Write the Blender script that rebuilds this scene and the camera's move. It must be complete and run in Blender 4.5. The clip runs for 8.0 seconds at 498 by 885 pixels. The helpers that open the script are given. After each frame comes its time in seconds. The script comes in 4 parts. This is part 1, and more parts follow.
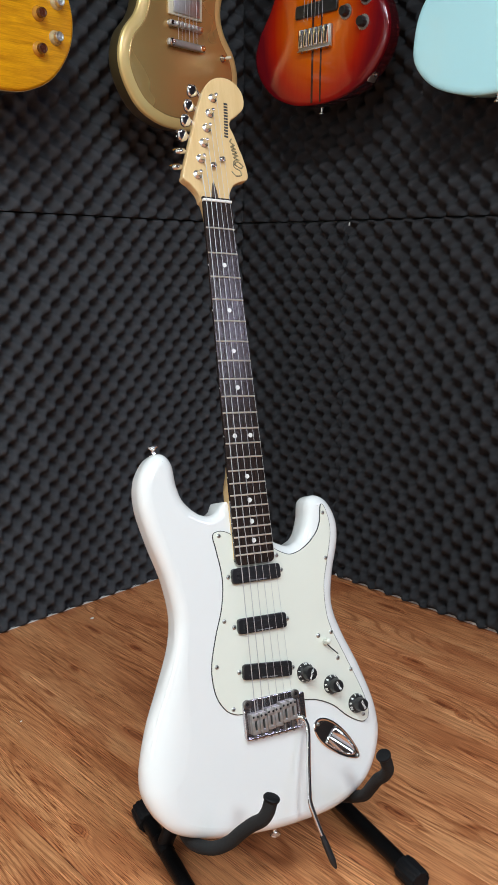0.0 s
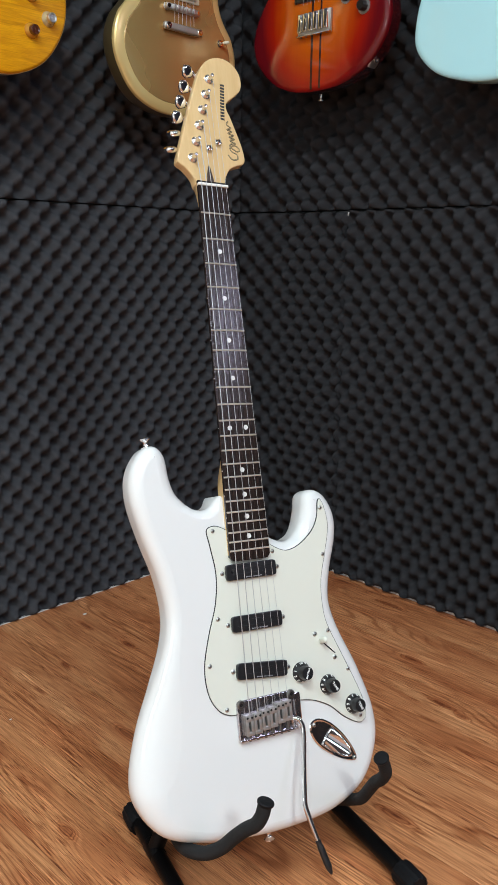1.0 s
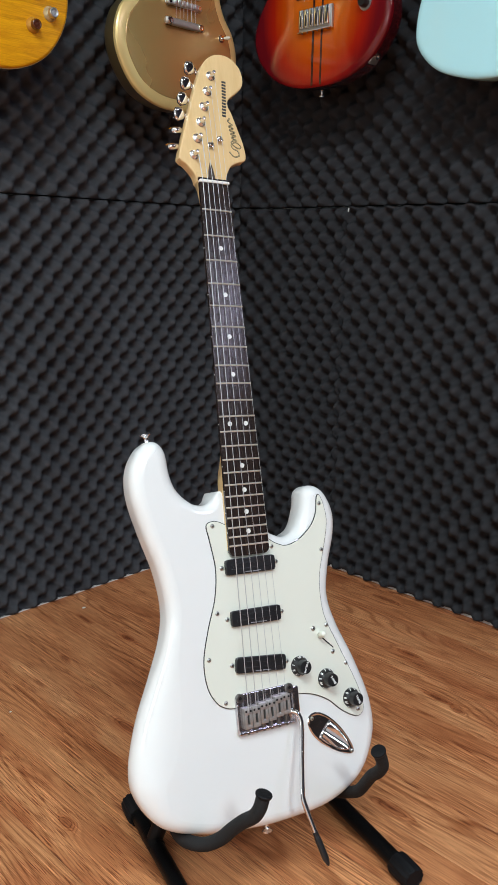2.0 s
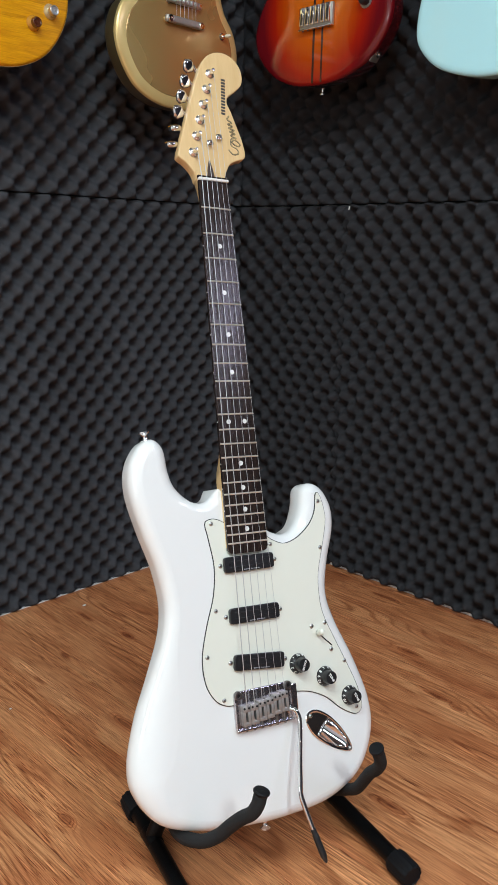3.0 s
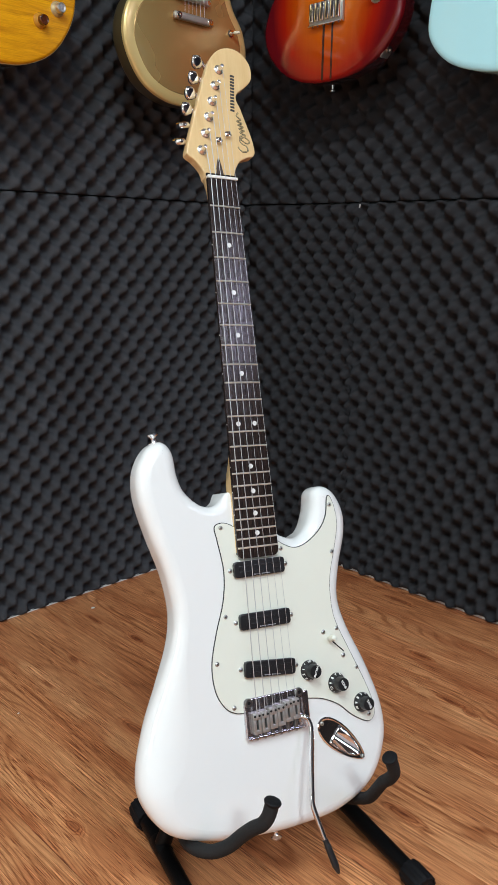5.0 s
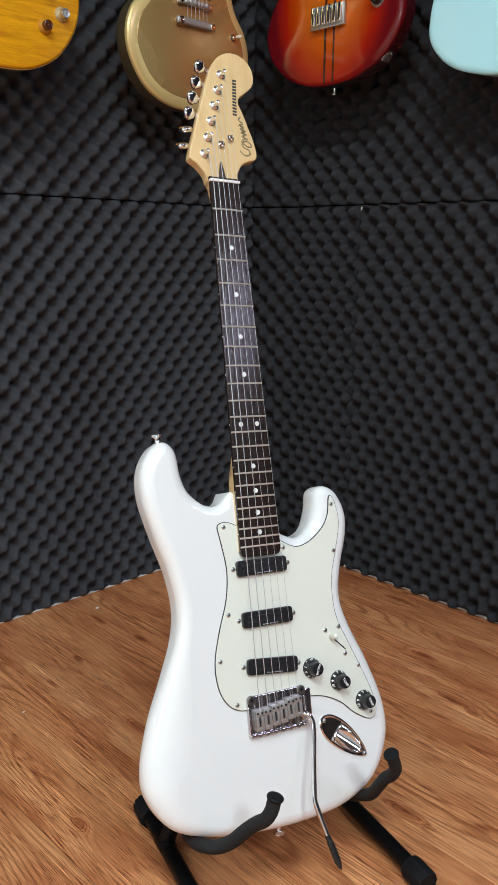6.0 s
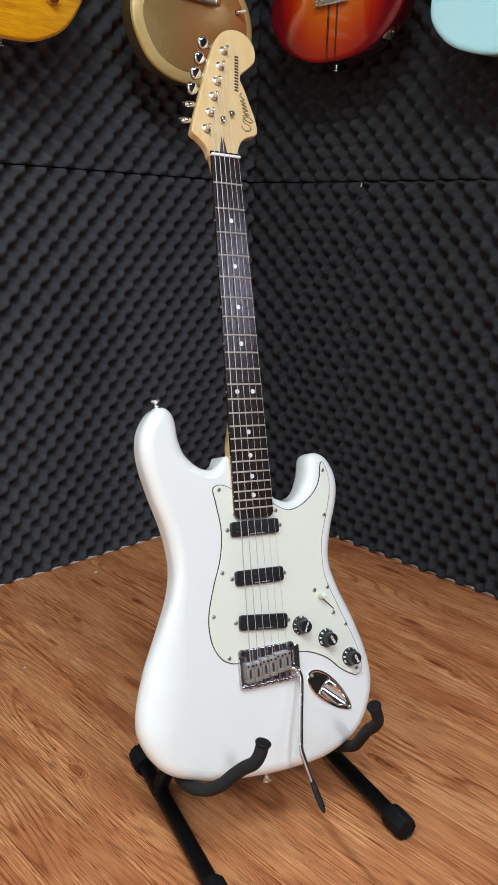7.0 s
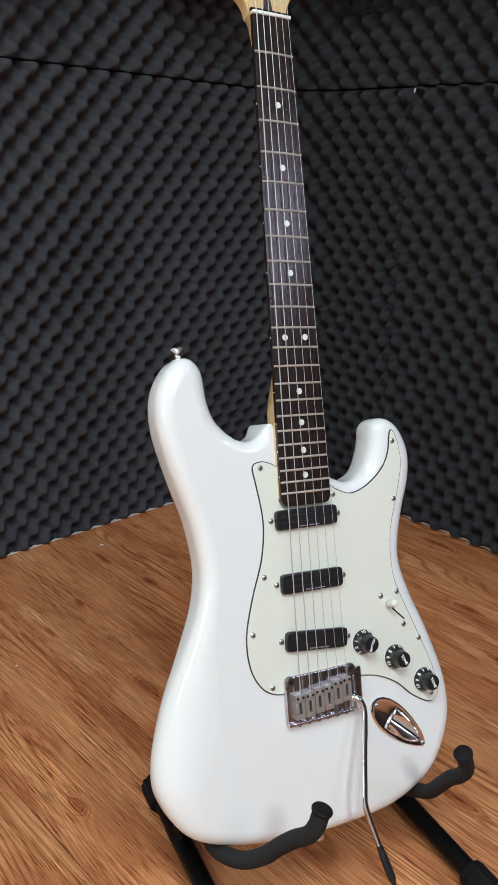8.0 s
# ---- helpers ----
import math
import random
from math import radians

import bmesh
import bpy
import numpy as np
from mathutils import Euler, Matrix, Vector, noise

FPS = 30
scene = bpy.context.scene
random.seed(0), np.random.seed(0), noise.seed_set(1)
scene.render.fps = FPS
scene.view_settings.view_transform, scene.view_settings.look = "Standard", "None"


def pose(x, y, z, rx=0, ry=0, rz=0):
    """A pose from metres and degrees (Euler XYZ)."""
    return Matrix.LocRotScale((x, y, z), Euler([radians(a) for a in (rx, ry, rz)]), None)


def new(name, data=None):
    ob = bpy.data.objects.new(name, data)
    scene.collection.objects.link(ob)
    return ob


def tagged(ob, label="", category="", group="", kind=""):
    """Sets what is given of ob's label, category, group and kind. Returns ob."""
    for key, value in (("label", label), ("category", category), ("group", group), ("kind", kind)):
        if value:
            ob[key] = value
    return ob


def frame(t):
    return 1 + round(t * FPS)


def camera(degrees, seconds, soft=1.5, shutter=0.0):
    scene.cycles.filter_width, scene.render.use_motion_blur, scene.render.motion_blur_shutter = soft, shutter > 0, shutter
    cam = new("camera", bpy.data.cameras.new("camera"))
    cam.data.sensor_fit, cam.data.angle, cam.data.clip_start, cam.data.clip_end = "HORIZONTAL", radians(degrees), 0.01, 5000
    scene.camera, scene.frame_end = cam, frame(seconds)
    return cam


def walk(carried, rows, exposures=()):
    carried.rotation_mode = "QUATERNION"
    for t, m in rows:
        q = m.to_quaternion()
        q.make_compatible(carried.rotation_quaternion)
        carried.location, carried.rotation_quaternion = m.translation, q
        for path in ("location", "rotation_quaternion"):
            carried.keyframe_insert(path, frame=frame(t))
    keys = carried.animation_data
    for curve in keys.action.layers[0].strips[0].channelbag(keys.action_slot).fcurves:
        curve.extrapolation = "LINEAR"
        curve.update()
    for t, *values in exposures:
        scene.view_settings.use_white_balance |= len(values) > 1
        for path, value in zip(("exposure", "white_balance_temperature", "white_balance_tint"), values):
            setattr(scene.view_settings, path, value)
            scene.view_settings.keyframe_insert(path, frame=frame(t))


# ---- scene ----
from mathutils import geometry

# camera and its path
cam = camera(34.61, 8.0)
ROWS = [
    (0.0, -1.5329, -1.5171, 0.8008, 77.010, -0.481, -44.975),
    (0.5, -1.5212, -1.5049, 0.7973, 76.906, -0.612, -45.010),
    (1.0, -1.5097, -1.4972, 0.7905, 76.652, -0.804, -45.109),
    (1.5, -1.5158, -1.4979, 0.7940, 76.413, -1.025, -45.185),
    (3.0, -1.5132, -1.5044, 0.7938, 76.119, -1.120, -44.979),
    (3.5, -1.5034, -1.5037, 0.7948, 76.129, -1.025, -44.753),
    (4.0, -1.5006, -1.4906, 0.7967, 76.092, -0.979, -44.625),
    (4.5, -1.5007, -1.4900, 0.7934, 76.022, -0.979, -44.496),
    (6.0, -1.5080, -1.4996, 0.7939, 76.194, -0.732, -44.137),
    (6.5, -1.5340, -1.5319, 0.8006, 75.640, -1.087, -44.092),
    (7.0, -1.5356, -1.5352, 0.7911, 74.556, -1.709, -43.943),
    (7.1, -1.5223, -1.5175, 0.7851, 74.134, -1.804, -43.749),
    (7.2, -1.5070, -1.4884, 0.7805, 73.722, -1.916, -43.775),
    (7.3, -1.4844, -1.4513, 0.7725, 73.311, -1.977, -43.631),
    (7.4, -1.4576, -1.4044, 0.7621, 72.650, -2.033, -43.645),
    (7.5, -1.4408, -1.3767, 0.7532, 72.352, -1.983, -43.651),
    (7.6, -1.4221, -1.3471, 0.7474, 71.851, -2.138, -43.559),
    (7.8, -1.4012, -1.3286, 0.7390, 71.246, -2.054, -43.408),
    (8.0, -1.3925, -1.3279, 0.7368, 70.755, -1.899, -43.316),
]
walk(cam, [(t, pose(*r)) for t, *r in ROWS], exposures=((0.0, 0.07), (7.2, 0.07), (7.7, -0.02), (8.0, -0.02)))

# ---- light ----
ROOM_X, ROOM_E, ROOM_Y, ROOM_H = -3.7, 2.6, -5.2, 2.7
world = bpy.data.worlds.new("world")
scene.world = world
world.use_nodes = True
world.node_tree.nodes["Background"].inputs[0].default_value = (0.5, 0.55, 0.6, 1)
world.node_tree.nodes["Background"].inputs[1].default_value = 0.05
# ceiling panels: x, y, width, length, share of the power
LAMPS = [(0.25, -4.05, 1.18, 0.62, 0.8), (-2.8, -0.85, 0.3, 1.2, 0.45), (-1.9, -1.8, 0.3, 1.2, 1.3), (-1.6, -3.4, 0.3, 1.2, 1.4)]
LAMP_W = 35.0
for lx, ly, lw, ll, k in LAMPS:
    light = bpy.data.lights.new("panel_light", "AREA")
    light.shape, light.size, light.size_y = "RECTANGLE", lw - 0.02, ll - 0.02
    light.energy, light.color = LAMP_W * k, (0.90, 0.86, 1.26) if lw > 1 else (0.85, 0.985, 1.05)
    new("panel_light", light).matrix_world = pose(lx, ly, ROOM_H - 0.045)
# daylight through the window in the west wall: y of its middle, width, sill, height
WIN_Y, WIN_W, WIN_Z, WIN_H = -1.25, 0.50, 1.0, 0.6
light = bpy.data.lights.new("window_daylight", "AREA")
light.shape, light.size, light.size_y = "RECTANGLE", WIN_H - 0.12, WIN_W - 0.12
light.energy, light.color = 7.5, (0.90, 0.99, 1.05)
new("window_daylight", light).matrix_world = pose(ROOM_X - 0.03, WIN_Y, WIN_Z + WIN_H / 2, 0, -90, 0)


# ---- materials ----
def nodes_of(name):
    m = bpy.data.materials.new(name)
    m.use_nodes = True
    nt = m.node_tree
    return m, nt, nt.nodes, nt.links, nt.nodes["Principled BSDF"]


def set_in(node, **values):
    for key, value in values.items():
        node.inputs[key.replace("_", " ")].default_value = value


def plain(name, color, rough=0.5, metal=0.0, vary=0.08, scale=40.0, bump=0.0, bump_scale=300.0, coat=0.0, rough_vary=0.05, spec=0.5):
    """A surface with two scales of small variation in colour and gloss."""
    m, nt, N, L, b = nodes_of(name)
    tc = N.new("ShaderNodeTexCoord")
    n1 = N.new("ShaderNodeTexNoise")
    set_in(n1, Scale=scale, Detail=5.0, Roughness=0.6)
    L.new(tc.outputs["Object"], n1.inputs["Vector"])
    ramp = N.new("ShaderNodeMix")
    ramp.data_type = "RGBA"
    ramp.inputs[6].default_value = (*[c * (1 - vary) for c in color], 1)
    ramp.inputs[7].default_value = (*[min(1, c * (1 + vary)) for c in color], 1)
    L.new(n1.outputs["Fac"], ramp.inputs[0])
    L.new(ramp.outputs[2], b.inputs["Base Color"])
    mr = N.new("ShaderNodeMapRange")
    set_in(mr, To_Min=max(0.02, rough - rough_vary), To_Max=rough + rough_vary)
    n2 = N.new("ShaderNodeTexNoise")
    set_in(n2, Scale=scale * 0.35, Detail=3.0)
    L.new(tc.outputs["Object"], n2.inputs["Vector"])
    L.new(n2.outputs["Fac"], mr.inputs["Value"])
    L.new(mr.outputs["Result"], b.inputs["Roughness"])
    set_in(b, Metallic=metal, Coat_Weight=coat, Coat_Roughness=0.04, Specular_IOR_Level=spec)
    if bump:
        n3 = N.new("ShaderNodeTexNoise")
        set_in(n3, Scale=bump_scale, Detail=4.0)
        L.new(tc.outputs["Object"], n3.inputs["Vector"])
        bp = N.new("ShaderNodeBump")
        set_in(bp, Strength=bump, Distance=0.002)
        L.new(n3.outputs["Fac"], bp.inputs["Height"])
        L.new(bp.outputs["Normal"], b.inputs["Normal"])
    return m


def grain(name, dark, light, stretch, scale, rough, detail_mix=0.5, coat=0.0, bump=0.0, contrast=(0.3, 0.7), per_object=False, figure=0.0):
    """Wood: noise stretched along one axis, with finer pores on top."""
    m, nt, N, L, b = nodes_of(name)
    tc = N.new("ShaderNodeTexCoord")
    vec = tc.outputs["Object"]
    if per_object:
        oi = N.new("ShaderNodeObjectInfo")
        add = N.new("ShaderNodeVectorMath")
        add.operation = "MULTIPLY_ADD"
        comb = N.new("ShaderNodeCombineXYZ")
        for k in range(3):
            L.new(oi.outputs["Random"], comb.inputs[k])
        add.inputs[1].default_value = (17.0, 31.0, 5.0)
        L.new(comb.outputs[0], add.inputs[0])
        L.new(vec, add.inputs[2])
        vec = add.outputs[0]
    mp = N.new("ShaderNodeMapping")
    mp.inputs["Scale"].default_value = stretch
    L.new(vec, mp.inputs["Vector"])
    n1 = N.new("ShaderNodeTexNoise")
    set_in(n1, Scale=scale, Detail=6.0, Roughness=0.62, Distortion=0.8)
    L.new(mp.outputs["Vector"], n1.inputs["Vector"])
    n2 = N.new("ShaderNodeTexNoise")
    set_in(n2, Scale=scale * 5, Detail=4.0, Roughness=0.7)
    L.new(mp.outputs["Vector"], n2.inputs["Vector"])
    mx = N.new("ShaderNodeMix")
    mx.inputs[0].default_value = detail_mix
    L.new(n1.outputs["Fac"], mx.inputs[2])
    L.new(n2.outputs["Fac"], mx.inputs[3])
    height = mx.outputs[0]
    ramp = N.new("ShaderNodeValToRGB")
    ramp.color_ramp.elements[0].position, ramp.color_ramp.elements[1].position = contrast
    ramp.color_ramp.elements[0].color, ramp.color_ramp.elements[1].color = (*dark, 1), (*light, 1)
    L.new(height, ramp.inputs[0])
    L.new(ramp.outputs[0], b.inputs["Base Color"])
    set_in(b, Roughness=rough, Coat_Weight=coat, Coat_Roughness=0.06)
    if bump:
        bp = N.new("ShaderNodeBump")
        set_in(bp, Strength=bump, Distance=0.001)
        L.new(height, bp.inputs["Height"])
        L.new(bp.outputs["Normal"], b.inputs["Normal"])
    return m


KNOTS = [(-0.334, -0.832, 0.010, 0.040), (-0.642, -0.948, 0.011, 0.045), (-0.998, -0.647, 0.008, 0.018), (-0.747, -0.245, 0.007, 0.016), (-0.799, -0.512, 0.013, 0.045), (-0.053, -0.516, 0.010, 0.050), (-0.623, -0.129, 0.007, 0.040), (-0.608, -0.264, 0.008, 0.026), (-0.344, -0.882, 0.007, 0.016), (-0.234, -0.707, 0.010, 0.036), (-0.833, -0.295, 0.007, 0.030)]


def floor_wood():
    """Laminate: cathedral figure, long pores and a tone of its own for each plank."""
    m, nt, N, L, b = nodes_of("laminate_wood")
    tc = N.new("ShaderNodeTexCoord")
    oi = N.new("ShaderNodeObjectInfo")
    comb = N.new("ShaderNodeCombineXYZ")
    for k in range(3):
        L.new(oi.outputs["Random"], comb.inputs[k])
    add = N.new("ShaderNodeVectorMath")
    add.operation = "MULTIPLY_ADD"
    add.inputs[1].default_value = (23.0, 71.0, 9.0)
    L.new(comb.outputs[0], add.inputs[0])
    L.new(tc.outputs["Object"], add.inputs[2])

    def mapped(sx, sy):
        mp = N.new("ShaderNodeMapping")
        mp.inputs["Scale"].default_value = (sx, sy, 1)
        L.new(add.outputs[0], mp.inputs["Vector"])
        return mp.outputs["Vector"]

    def noise_tex(vec, scale, detail=4.0, rough=0.6, dist=0.0):
        n = N.new("ShaderNodeTexNoise")
        set_in(n, Scale=scale, Detail=detail, Roughness=rough, Distortion=dist)
        L.new(vec, n.inputs["Vector"])
        return n.outputs["Fac"]

    def ramp_of(fac, *stops):
        r = N.new("ShaderNodeValToRGB")
        e = r.color_ramp.elements
        while len(e) < len(stops):
            e.new(0.5)
        for el, (pos, col) in zip(e, stops):
            el.position, el.color = pos, (*col, 1)
        L.new(fac, r.inputs[0])
        return r.outputs[0]

    def mix(kind, fac, a, c):
        x = N.new("ShaderNodeMix")
        x.data_type, x.blend_type = "RGBA", kind
        if hasattr(fac, "is_linked"):
            L.new(fac, x.inputs[0])
        else:
            x.inputs[0].default_value = fac
        for sock, v in ((6, a), (7, c)):
            if hasattr(v, "is_linked"):
                L.new(v, x.inputs[sock])
            else:
                x.inputs[sock].default_value = (*v, 1)
        return x.outputs[2]

    def calc(op, a, c=0.0, d=0.0):
        x = N.new("ShaderNodeMath")
        x.operation = op
        for k, v in enumerate((a, c, d)):
            if hasattr(v, "is_linked"):
                L.new(v, x.inputs[k])
            else:
                x.inputs[k].default_value = v
        return x.outputs[0]

    # knots in the boards: place, half width, half length
    geo = N.new("ShaderNodeNewGeometry")
    rag = noise_tex(mapped(45, 14), 1.0, 3.0, 0.6, 0.6)
    knots = None
    for kx, ky, kw, kl in KNOTS:
        dv = N.new("ShaderNodeVectorMath")
        dv.operation = "SUBTRACT"
        L.new(geo.outputs["Position"], dv.inputs[0])
        dv.inputs[1].default_value = (kx, ky, 0)
        sv = N.new("ShaderNodeVectorMath")
        sv.operation = "MULTIPLY"
        L.new(dv.outputs[0], sv.inputs[0])
        sv.inputs[1].default_value = (1.25 / kw, 1.25 / kl, 0)
        dt = N.new("ShaderNodeVectorMath")
        dt.operation = "DOT_PRODUCT"
        L.new(sv.outputs[0], dt.inputs[0])
        L.new(sv.outputs[0], dt.inputs[1])
        g1 = calc("EXPONENT", calc("MULTIPLY", dt.outputs["Value"], calc("MULTIPLY_ADD", rag, -3.0, 0.4)))
        knots = g1 if knots is None else calc("ADD", knots, g1)
    # ground tone: honey to red-brown clouds, longer than wide
    tone = noise_tex(mapped(13, 2.6), 1.0, 3.0, 0.5, 0.9)
    base = ramp_of(tone, (0.26, (0.43, 0.150, 0.056)), (0.43, (0.525, 0.203, 0.080)), (0.56, (0.595, 0.252, 0.103)), (0.74, (0.685, 0.325, 0.142)))
    # growth rings: contours of a long soft field, bent round the knots, strong only in places
    field = noise_tex(mapped(7.0, 0.75), 1.0, 2.0, 0.45, 0.35)
    field = calc("MULTIPLY_ADD", knots, 0.07, field)
    wob = noise_tex(mapped(60, 9), 1.0, 3.0, 0.6)
    ring = calc("SINE", calc("MULTIPLY_ADD", field, 260.0, calc("MULTIPLY", wob, 0.9)))
    rings = ramp_of(calc("MULTIPLY_ADD", ring, 0.5, 0.5), (0.0, (0.62, 0.50, 0.44)), (0.30, (0.96, 0.95, 0.94)), (1.0, (1.09, 1.10, 1.10)))
    fade = noise_tex(mapped(6, 1.6), 1.0, 2.0, 0.5)
    c = mix("MULTIPLY", ramp_of(calc("MULTIPLY_ADD", knots, 0.25, fade), (0.42, (0.12, 0.12, 0.12)), (0.60, (1.0, 1.0, 1.0))), base, rings)
    # pores: short fine dashes, dense in some zones; thin long lines, dark and pale, everywhere
    pores = noise_tex(mapped(800, 26), 1.0, 1.0, 0.5, 0.12)
    lines = noise_tex(mapped(700, 5.0), 1.0, 1.0, 0.5, 0.1)
    zone = noise_tex(mapped(8, 2.0), 3.1, 2.0, 0.5)
    c = mix("MULTIPLY", ramp_of(zone, (0.40, (0.30, 0.30, 0.30)), (0.54, (1, 1, 1))), c, ramp_of(pores, (0.36, (0.46, 0.34, 0.28)), (0.45, (0.97, 0.96, 0.95)), (0.60, (1.02, 1.02, 1.02)), (0.70, (1.30, 1.34, 1.36))))
    c = mix("MULTIPLY", 0.8, c, ramp_of(lines, (0.33, (0.58, 0.46, 0.40)), (0.40, (0.97, 0.96, 0.95)), (0.62, (1.0, 1.0, 1.0)), (0.70, (1.40, 1.50, 1.58))))
    # pale sap streaks, small flecks and red clouds
    c = mix("MULTIPLY", 0.42, c, ramp_of(noise_tex(mapped(90, 2.0), 1.0, 3.0, 0.5, 0.3), (0.57, (1, 1, 1)), (0.68, (1.34, 1.42, 1.48))))
    c = mix("MULTIPLY", 0.28, c, ramp_of(noise_tex(mapped(110, 18), 1.0, 5.0, 0.7, 0.8), (0.36, (0.70, 0.58, 0.53)), (0.50, (1, 1, 1)), (0.68, (1.16, 1.16, 1.15))))
    c = mix("MULTIPLY", 0.6, c, ramp_of(noise_tex(mapped(11, 3.0), 1.0, 3.0, 0.5, 1.0), (0.52, (1, 1, 1)), (0.63, (0.70, 0.52, 0.46))))
    c = mix("MULTIPLY", 0.9, c, ramp_of(knots, (0.12, (1, 1, 1)), (0.40, (0.80, 0.66, 0.60)), (0.85, (0.46, 0.32, 0.28))))
    rnd = N.new("ShaderNodeMapRange")
    set_in(rnd, To_Min=0.96, To_Max=1.04)
    L.new(oi.outputs["Random"], rnd.inputs["Value"])
    hsv = N.new("ShaderNodeHueSaturation")
    L.new(c, hsv.inputs["Color"])
    L.new(rnd.outputs[0], hsv.inputs["Value"])
    L.new(hsv.outputs[0], b.inputs["Base Color"])
    rr = N.new("ShaderNodeMapRange")
    set_in(rr, To_Min=0.50, To_Max=0.36)
    L.new(pores, rr.inputs["Value"])
    L.new(rr.outputs[0], b.inputs["Roughness"])
    bp = N.new("ShaderNodeBump")
    set_in(bp, Strength=0.35, Distance=0.0012)
    L.new(pores, bp.inputs["Height"])
    L.new(bp.outputs["Normal"], b.inputs["Normal"])
    return m


M_WHITE = plain("white_gloss_lacquer", (0.805, 0.81, 0.79), 0.5, vary=0.01, scale=6, coat=1.0, rough_vary=0.03)
M_GUARD = plain("mint_white_plastic", (0.74, 0.75, 0.655), 0.45, vary=0.02, scale=25)
M_BLACK = plain("black_plastic", (0.014, 0.014, 0.015), 0.3, vary=0.2, scale=80, rough_vary=0.1)
M_PLY = plain("black_ply", (0.02, 0.02, 0.022), 0.5)
M_CHROME = plain("chrome", (0.78, 0.78, 0.79), 0.08, 1.0, vary=0.04, scale=60, rough_vary=0.04)
M_NICKEL = plain("brushed_nickel", (0.62, 0.60, 0.575), 0.42, 1.0, vary=0.1, scale=120, rough_vary=0.1)
M_POST = plain("tuner_chrome", (0.82, 0.82, 0.83), 0.24, 1.0, vary=0.04, scale=60, rough_vary=0.06)
M_SCREW = plain("screw_steel", (0.46, 0.46, 0.44), 0.36, 0.95)
M_DARKCHROME = plain("satin_chrome", (0.24, 0.235, 0.23), 0.34, 1.0, vary=0.06, scale=80)
M_FRET = plain("fret_wire", (0.76, 0.73, 0.65), 0.40, 0.8)
M_STEEL = plain("string_steel", (0.56, 0.57, 0.58), 0.45, 0.45)
M_PEARL = plain("dot_inlay", (0.75, 0.75, 0.72), 0.3)
M_BONE = plain("bone_nut", (0.82, 0.80, 0.74), 0.4)
M_ROSE = grain("rosewood", (0.006, 0.004, 0.0035), (0.040, 0.025, 0.019), (30, 1.0, 22), 14.0, 0.17, 0.65, bump=0.22, contrast=(0.36, 0.68))
M_MAPLE = grain("maple", (0.65, 0.42, 0.185), (0.79, 0.57, 0.295), (14, 0.9, 14), 6.0, 0.25, 0.35, coat=0.5, contrast=(0.25, 0.75))
M_WALNUT = grain("walnut", (0.03, 0.016, 0.01), (0.07, 0.04, 0.025), (20, 2, 20), 8.0, 0.4)
M_RUBBER = plain("black_rubber", (0.007, 0.007, 0.008), 0.6, vary=0.25, scale=90, bump=0.2, spec=0.18)
M_TUBE = plain("black_powder_coat", (0.003, 0.003, 0.0033), 0.4, vary=0.2, scale=120, bump=0.15, bump_scale=900, spec=0.18)
M_PAD = plain("grey_foam_grip", (0.0165, 0.0163, 0.0165), 0.8, spec=0.25, vary=0.15, scale=150, bump=0.3, bump_scale=1400)
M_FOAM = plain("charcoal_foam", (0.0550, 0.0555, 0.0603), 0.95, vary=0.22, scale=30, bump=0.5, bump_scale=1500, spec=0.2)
# charcoal foam darkened to stand for the dimmer light on the partition
M_SHADEFOAM = plain("charcoal_foam_shaded", (0.0345, 0.0340, 0.0372), 0.95, vary=0.22, scale=30, bump=0.5, bump_scale=1500, spec=0.2)
M_WALL = plain("white_wall_paint", (0.72, 0.72, 0.70), 0.7, vary=0.04, scale=8, bump=0.1)
M_CEIL = plain("white_ceiling_paint", (0.78, 0.78, 0.77), 0.8, vary=0.03, scale=6)
M_DARKCEIL = plain("dark_ceiling_paint", (0.16, 0.16, 0.17), 0.9, vary=0.06, scale=6)
M_FLOOR = floor_wood()
M_UNDER = plain("floor_underlay", (0.03, 0.018, 0.012), 0.8)
M_FELT = plain("white_felt", (0.75, 0.73, 0.70), 0.9)
M_DIMTEXT = plain("grey_print", (0.34, 0.34, 0.35), 0.5)
M_GOLDINK = plain("gold_print", (0.42, 0.33, 0.16), 0.35, 0.5)
M_TEXT = plain("white_print", (0.8, 0.8, 0.78), 0.5)
M_INK = plain("black_print", (0.03, 0.028, 0.025), 0.5)


# ---- mesh helpers ----
def link(name, me, material, parent, label=""):
    me.materials.append(material)
    ob = new(name, me)
    ob.parent = parent
    if label:
        ob["label"] = label
    return ob


def part(name, bm, material, parent, label="", smooth=True, sharp=40.0):
    me = bpy.data.meshes.new(name)
    bmesh.ops.recalc_face_normals(bm, faces=bm.faces)
    if smooth:
        lim = radians(sharp)
        for f in bm.faces:
            f.smooth = f.material_index == 0
            f.material_index = 0
        for e in bm.edges:
            if len(e.link_faces) == 2 and e.calc_face_angle(0) > lim:
                e.smooth = False
    bm.to_mesh(me)
    bm.free()
    return link(name, me, material, parent, label)


def thing(name, m, label, category, group="", kind=""):
    ob = new(name)
    ob.matrix_world = m
    ob.empty_display_size = 0.05
    return tagged(ob, label, category, group, kind)


